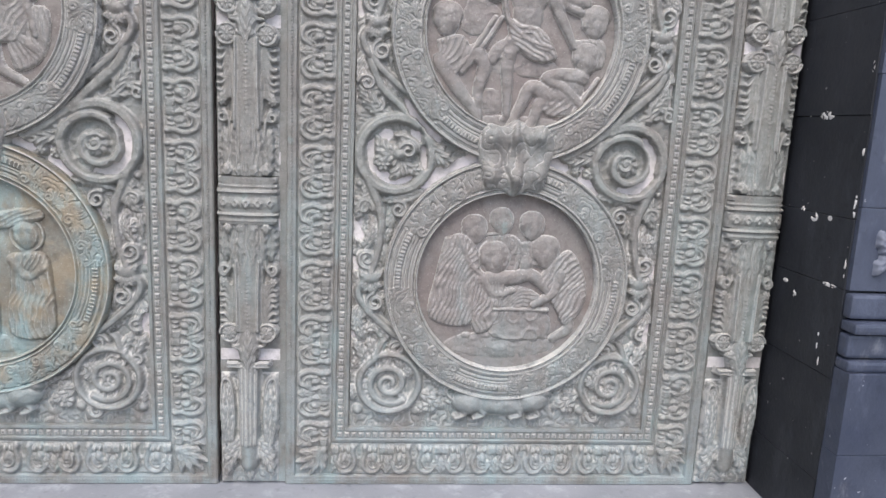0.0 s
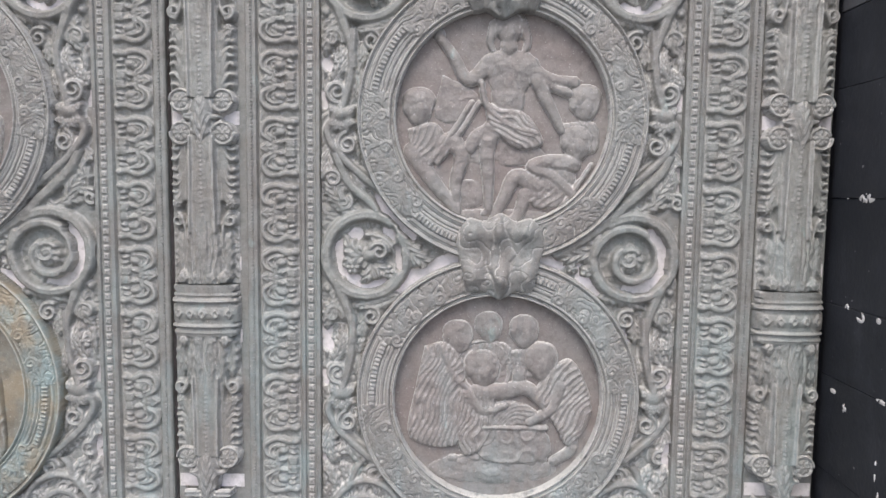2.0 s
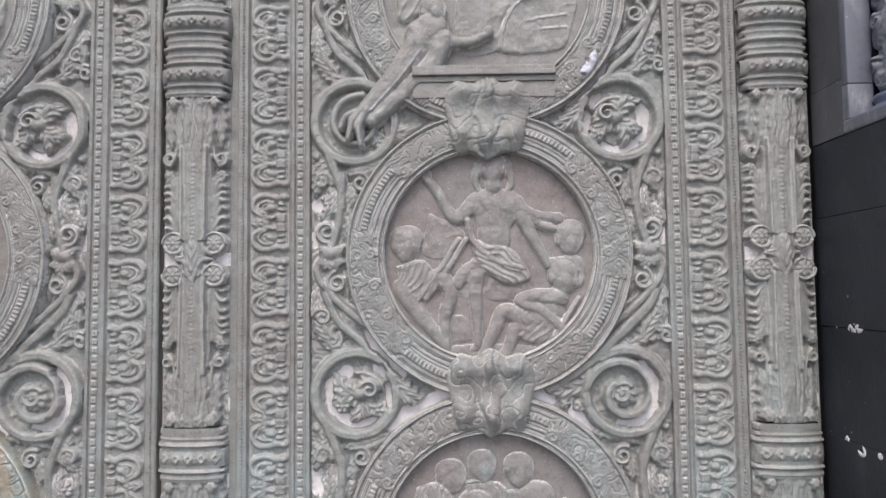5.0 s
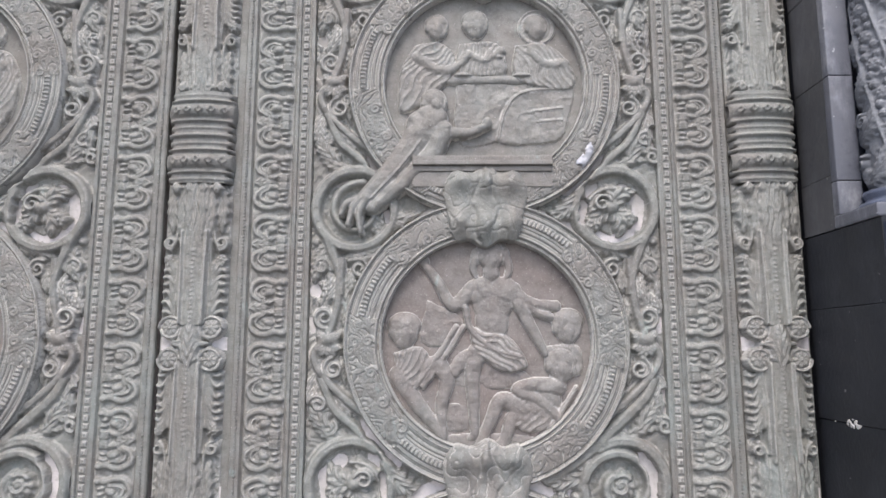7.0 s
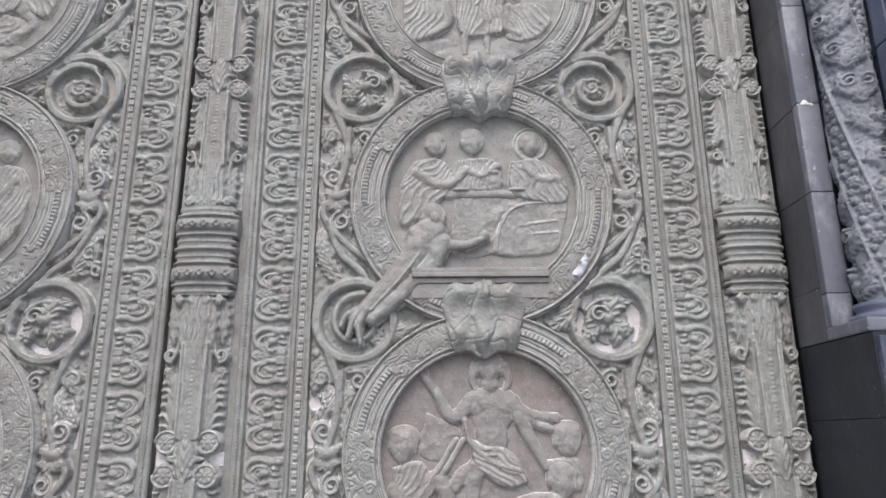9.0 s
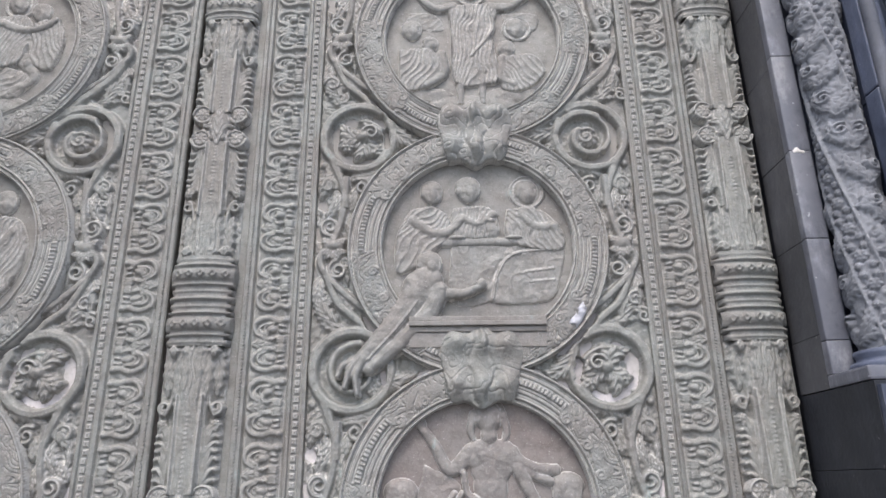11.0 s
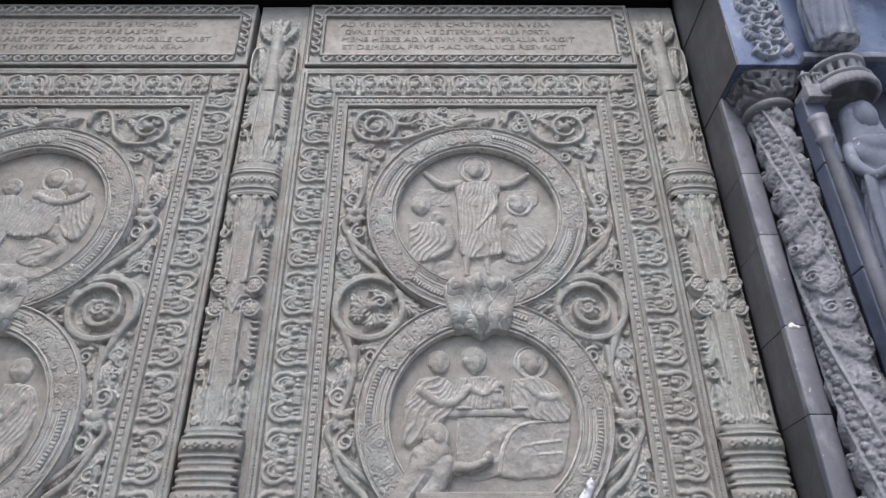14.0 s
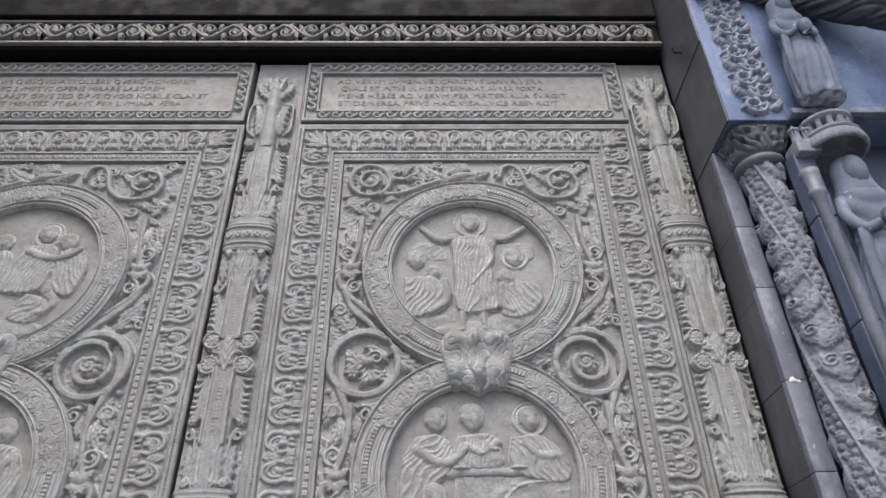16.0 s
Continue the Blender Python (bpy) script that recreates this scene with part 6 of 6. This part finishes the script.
# second order with its slim edge shaft
jamb_stones(jamb, 1.966, 2.06, -0.268, -0.12, (2.014, 2.36, 2.75, 3.12, 3.435), M_NAVY, "side_stone")
bm = bmesh.new()
for a, b in zip((2.014, 2.37, 2.76, 3.13), (2.367, 2.757, 3.127, 3.40)):
    box(bm, 1.952, 2.02, -0.330, -0.269, a, b, 0.006)
part("edge_fillet", bm, M_BLUE, jamb)
rows = [(0, 0.026), (0.012, 0.026), (0.016, 0.019), (0.05, 0.019), (1.18, 0.019), (1.19, 0.027), (1.205, 0.027), (1.21, 0.021), (1.265, 0.030), (1.285, 0.031), (1.286, 0.0)]
slim = tagged(new("slim_edge_shaft"), "slim plain blue-grey shaft beside the statue niche", "column", kind="structure")
slim.location = (1.974, -0.338, 2.014)
child("shaft", lathe_mesh("shaft", rows, 24, lambda T, Z: 0 * T), M_EDGE, slim)
# niche wall and impost zone
part("niche_wall", box(bmesh.new(), 2.062, 2.62, -0.20, 0.0, 1.97, 3.538), M_NAVY, jamb)
part("impost", box(bmesh.new(), 1.7755, 1.984, -0.336, -0.003, 3.541, 6.5, 0.004), M_NICHE, jamb, "blue-grey impost above the capital")
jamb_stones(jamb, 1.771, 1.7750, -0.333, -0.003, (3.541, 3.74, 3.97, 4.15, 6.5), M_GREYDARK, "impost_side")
R = Relief(1.818, 3.558, 1.984, 4.212, 0.0026)
for k in range(9):
    z, s, c = 3.605 + 0.070 * k, 1 if k % 2 else -1, 1.901
    R.tube(coil(c + s * 0.022, z, 0.044, 0.012, 180 if s > 0 else 0, 1.3 * s, 22), 0.0075, 0.006, 0.019, 0.002)
    for a in (20, 75, 130, 200, 260, 320):
        t = radians(a + 15 * k)
        R.leaf((c + s * 0.022 + 0.012 * math.cos(t), z + 0.012 * math.sin(t)), (c + s * 0.022 + 0.056 * math.cos(t), z + 0.050 * math.sin(t)), 0.012, 0.017, 0.002, 3, 0.15 * s)
    R.leaf((c - s * 0.036, z - 0.020), (c - s * 0.076, z + 0.030), 0.016, 0.020, 0.002, 4, 0.12 * s)
    R.rosette(c - s * 0.060, z + 0.036, 0.016, 0.018, 0.002, 6)
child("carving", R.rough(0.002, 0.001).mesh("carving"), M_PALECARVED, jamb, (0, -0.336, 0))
jamb_stones(jamb, 1.986, 2.62, -0.334, -0.003, (3.541, 3.90, 6.5), M_NICHE, "spandrel_stone")
part("ledge", box(bmesh.new(), 1.985, 2.62, -0.372, -0.339, 3.542, 3.566, 0.006), M_BLUECARVED, jamb)
R = Relief(1.78, 4.205, 2.62, 4.60, 0.004)
rnd = random.Random(12)
for _ in range(70):
    u, w, a = rnd.uniform(1.83, 2.58), rnd.uniform(4.225, 4.57), rnd.uniform(0, 6.28)
    R.leaf((u, w), (u + 0.09 * math.cos(a), w + 0.09 * math.sin(a)), 0.026, 0.05, 0.004, 4, 0.1)
part("springer", box(bmesh.new(), 1.802, 2.62, -0.388, -0.335, 4.215, 6.5, 0.01), M_CAPITAL, jamb, "dark foliate springer of the arch")
child("springer_leaves", R.rough(0.002, 0.001).mesh("springer_leaves"), M_CAPITAL, jamb, (0, -0.388, 0))
part("console", box(bmesh.new(), 1.995, 2.185, -0.46, -0.19, 2.60, 2.664, 0.012), M_BLUE, jamb)
hook = bmesh.new()
box(hook, 1.735, 1.773, -0.192, -0.185, 4.072, 4.079, 0.002)
box(hook, 1.735, 1.741, -0.192, -0.185, 4.079, 4.106, 0.002)
part("hook", hook, M_SHADE_DARK, jamb)


def mortar_chips(spots):
    for y, z, w, h in spots:
        R = Relief(y - w, z - h, y + w, z + h, 0.0016)
        R.blob(y, z, w, h, 0.003)
        R.H = np.where(vnoise(R.X, R.Z, 0.008, z) > 0.42, R.H, -1)
        me = R.mesh("mortar_chip")
        ob = child("mortar_chip", me, M_MORTAR, jamb, (1.7705, 0, 0), "white mortar left in an open joint")
        ob.rotation_euler = (0, 0, radians(-90))


# chips along the joints of the black side face: distance out from the doors, height, half sizes
mortar_chips(((0.155, 1.497, 0.032, 0.013), (0.082, 1.492, 0.010, 0.006), (0.100, 1.214, 0.009, 0.010), (0.160, 1.200, 0.018, 0.014), (0.232, 1.205, 0.010, 0.008),
              (0.06, 0.985, 0.014, 0.007), (0.115, 0.955, 0.010, 0.012), (0.27, 1.018, 0.03, 0.006), (0.322, 1.62, 0.006, 0.02), (0.329, 1.25, 0.005, 0.03), (0.329, 1.40, 0.004, 0.012),
              (0.255, 0.85, 0.003, 0.030), (0.27, 0.79, 0.003, 0.014), (0.326, 1.08, 0.004, 0.03)))
R = Relief(1.770, 2.625, 1.820, 2.665, 0.003)
R.blob(1.790, 2.645, 0.011, 0.008, 0.002, flat=0.2)
R.blob(1.806, 2.640, 0.008, 0.004, 0.0015, flat=0.2)
child("mortar_chip", R.rough(0.002, 0.002).mesh("mortar_chip"), M_MORTAR, jamb, (0, -0.1755, 0))


# ---- statues in the niches: plain draped forms ----
def sweep(points, radii, n=14, squash=1.0):
    """A tapered limb or fold round a line in space."""
    p = [Vector(q) for q in points]
    co, quads = [], []
    for k, q in enumerate(p):
        ahead = (p[min(k + 1, len(p) - 1)] - p[max(k - 1, 0)]).normalized()
        side = ahead.cross(Vector((0, 1, 0.01))).normalized()
        out = ahead.cross(side)
        for a in range(n):
            t = 2 * math.pi * a / n
            co.append(q + (side * math.cos(t) + out * math.sin(t) * squash) * radii[k])
    for k in range(len(p) - 1):
        for a in range(n):
            quads.append((k * n + a, k * n + (a + 1) % n, (k + 1) * n + (a + 1) % n, (k + 1) * n + a))
    return np.array([tuple(v) for v in co]), np.array(quads)


def turned(rows, n, bulge, squash=1.0, at=(0, 0, 0)):
    zs, rs = np.array([r[0] for r in rows]), np.array([r[1] for r in rows])
    T, Z = np.meshgrid(np.linspace(0, 2 * np.pi, n, endpoint=False), zs, indexing="ij")
    rad = np.maximum(rs[None, :] + bulge(T, Z) * (rs[None, :] > 0.004), 0)
    co = np.stack([rad * np.cos(T) + at[0], rad * np.sin(T) * squash + at[1], Z + at[2]], -1).reshape(-1, 3)
    m = len(zs)
    i, j = np.meshgrid(np.arange(n), np.arange(m - 1), indexing="ij")
    a, b = i * m + j, ((i + 1) % n) * m + j
    return co, np.stack([a, b, b + 1, a + 1], -1).reshape(-1, 4)


def statue(x, z, tall, label, seed, y=-0.255, mat=M_CARVED):
    """A plain slender draped form, standing free in front of the wall."""
    k = tall / 0.80
    outline = [(0.0, 0.0), (0.0, 0.104), (0.012, 0.106), (0.016, 0.092), (0.15, 0.095), (0.30, 0.088), (0.42, 0.074), (0.50, 0.080), (0.56, 0.086), (0.60, 0.078), (0.63, 0.050), (0.65, 0.030), (0.66, 0.0)]
    zz = np.linspace(0, 0.66, 70)
    body = [(0.0, 0.0)] + [(q, float(np.interp(q, [o[0] for o in outline[1:]], [o[1] for o in outline[1:]]))) for q in zz]
    pleat = lambda T, Z: (0.022 * np.abs(np.sin(7 * T + 2.4 * np.sin(6 * Z + seed))) ** 0.6 * np.clip((0.45 - Z) * 5, 0, 1) * (Z > 0.016) + 0.010 * np.abs(np.sin(34 * Z + 4 * np.abs(np.sin(T)))) * (Z > 0.40))
    pieces = [turned(body, 60, pleat, 0.72)]
    egg = [(0.075 * (1 - math.cos(t)) - 0.005, 0.043 * math.sin(t)) for t in np.linspace(0, math.pi, 16)]
    pieces.append(turned(egg, 24, lambda T, Z: 0 * T, 1.05, (0, -0.022, 0.636)))
    veil = [(-0.09, 0.050), (-0.05, 0.086), (-0.02, 0.080), (0.02, 0.068), (0.06, 0.063), (0.10, 0.062), (0.138, 0.050), (0.158, 0.028), (0.166, 0.0)]
    pieces.append(turned(veil, 40, lambda T, Z: 0.005 * np.abs(np.sin(11 * T + 14 * Z)), 0.82, (0, 0.010, 0.630)))
    for t in (-1, 1):
        line = [(a[0], b[0], a[1]) for a, b in zip(spline([(t * 0.078, 0.585), (t * 0.098, 0.50), (t * 0.070, 0.43), (t * 0.030, 0.44)], 5), spline([(0.0, 0), (-0.02, 0), (-0.05, 0), (-0.075, 0)], 5))]
        pieces.append(sweep(line, [0.025 - 0.010 * q / len(line) for q in range(len(line))]))
        fall = [(t * (0.080 + 0.010 * math.sin(3 * q)), -0.045 + 0.02 * q, 0.43 - 0.36 * q) for q in np.linspace(0, 1, 14)]
        pieces.append(sweep(fall, [0.020 + 0.006 * q for q in np.linspace(0, 1, 14)], 12, 0.6))
    pieces.append(sweep([(0.01, -0.085, 0.41), (0.01, -0.090, 0.44), (0.01, -0.088, 0.48)], [0.020, 0.034, 0.030]))
    co, quads, base = [], [], 0
    for p, q in pieces:
        co.append(p)
        quads.append(q + base)
        base += len(p)
    ob = tagged(new("statue", mesh_from_arrays("statue", np.concatenate(co) * k, np.concatenate(quads))), label, "statue", "statues on the jamb")
    ob.data.materials.append(mat)
    ob.location = (x, y, z)


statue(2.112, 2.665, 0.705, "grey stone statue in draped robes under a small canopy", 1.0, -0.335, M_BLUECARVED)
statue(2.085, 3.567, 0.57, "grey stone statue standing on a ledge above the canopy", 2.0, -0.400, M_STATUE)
canopy = tagged(new("canopy"), "carved stone canopy with a row of small openings", "canopy", kind="structure")
canopy.location = (2.098, -0.330, 3.432)
canopy.scale = (0.76, 0.76, 0.80)
rows = [(0.0, 0.118), (0.010, 0.128), (0.020, 0.122), (0.022, 0.108), (0.030, 0.108), (0.0305, 0.1075)] + [(0.031 + 0.044 * t, 0.1075) for t in np.linspace(0, 1, 8)] + [(0.080, 0.108), (0.084, 0.118), (0.098, 0.118), (0.102, 0.108), (0.1025, 0.0)]
child("drum", lathe_mesh("drum", rows, 128, lambda T, Z: -0.055 * ((Z > 0.0308) & (Z < 0.0745)) * (np.sin(14 * T) > 0.35)), M_CARVED, canopy)
rows = [(-0.004, 0.0), (-0.006, 0.060), (-0.020, 0.100), (-0.058, 0.114), (-0.062, 0.122), (-0.060, 0.132), (-0.050, 0.136), (-0.030, 0.134), (-0.010, 0.126), (0.0, 0.118), (0.002, 0.100)]
child("rim", lathe_mesh("rim", rows, 128, lambda T, Z: 0.0035 * np.abs(np.sin(18 * T)) * (Z < -0.008) * (Z > -0.0605)), M_CARVED, canopy)
part("turret_block", box(bmesh.new(), -0.186, -0.085, -0.045, 0.06, -0.075, -0.008, 0.006), M_CARVED, canopy)
rows = [(-0.010, 0.021), (-0.006, 0.024), (0.0, 0.021), (0.012, 0.020), (0.0125, 0.0199), (0.046, 0.0199), (0.048, 0.020), (0.052, 0.026), (0.058, 0.026), (0.066, 0.018), (0.080, 0.005), (0.086, 0.006), (0.090, 0.0)]
turret = lathe_mesh("turret", rows, 48, lambda T, Z: -0.008 * ((Z > 0.0122) & (Z < 0.047)) * (np.sin(8 * T) > 0.3))
for dx in (-0.160, -0.112):
    child("turret", turret, M_CARVED, canopy, (dx, -0.018, 0.0))
# the foot of the arch, two foliate rolls leaning out over the statues
def arch_roll(start, end, r, mat, label):
    a, b = Vector(start), Vector(end)
    n = int((b - a).length / 0.008)
    rows = [(0.0, 0.0), (0.001, r * 0.8)] + [(t, r) for t in np.linspace(0.02, (b - a).length, n)]
    leafy = lambda T, Z: r * 0.34 * np.abs(np.sin(7 * vnoise(r * np.sin(T) + 1, Z + 0.6 * r * np.cos(T), 0.075, r) + 3.1 * np.sin(3 * T + 22 * Z))) ** 0.6
    ob = tagged(new("arch_roll"), label, "arch", kind="structure")
    ob.matrix_world = Matrix.Translation(a) @ (b - a).to_track_quat("Z", "Y").to_matrix().to_4x4()
    child("roll", lathe_mesh("roll", rows, 80, leafy), mat, ob)


arch_roll((2.04, -0.34, 4.30), (2.60, -0.56, 3.80), 0.062, M_CAPITAL, "dark foliate roll at the foot of the arch")
arch_roll((2.16, -0.43, 4.30), (2.66, -0.66, 3.84), 0.070, M_BLUECARVED, "carved grey roll of the arch overhead")
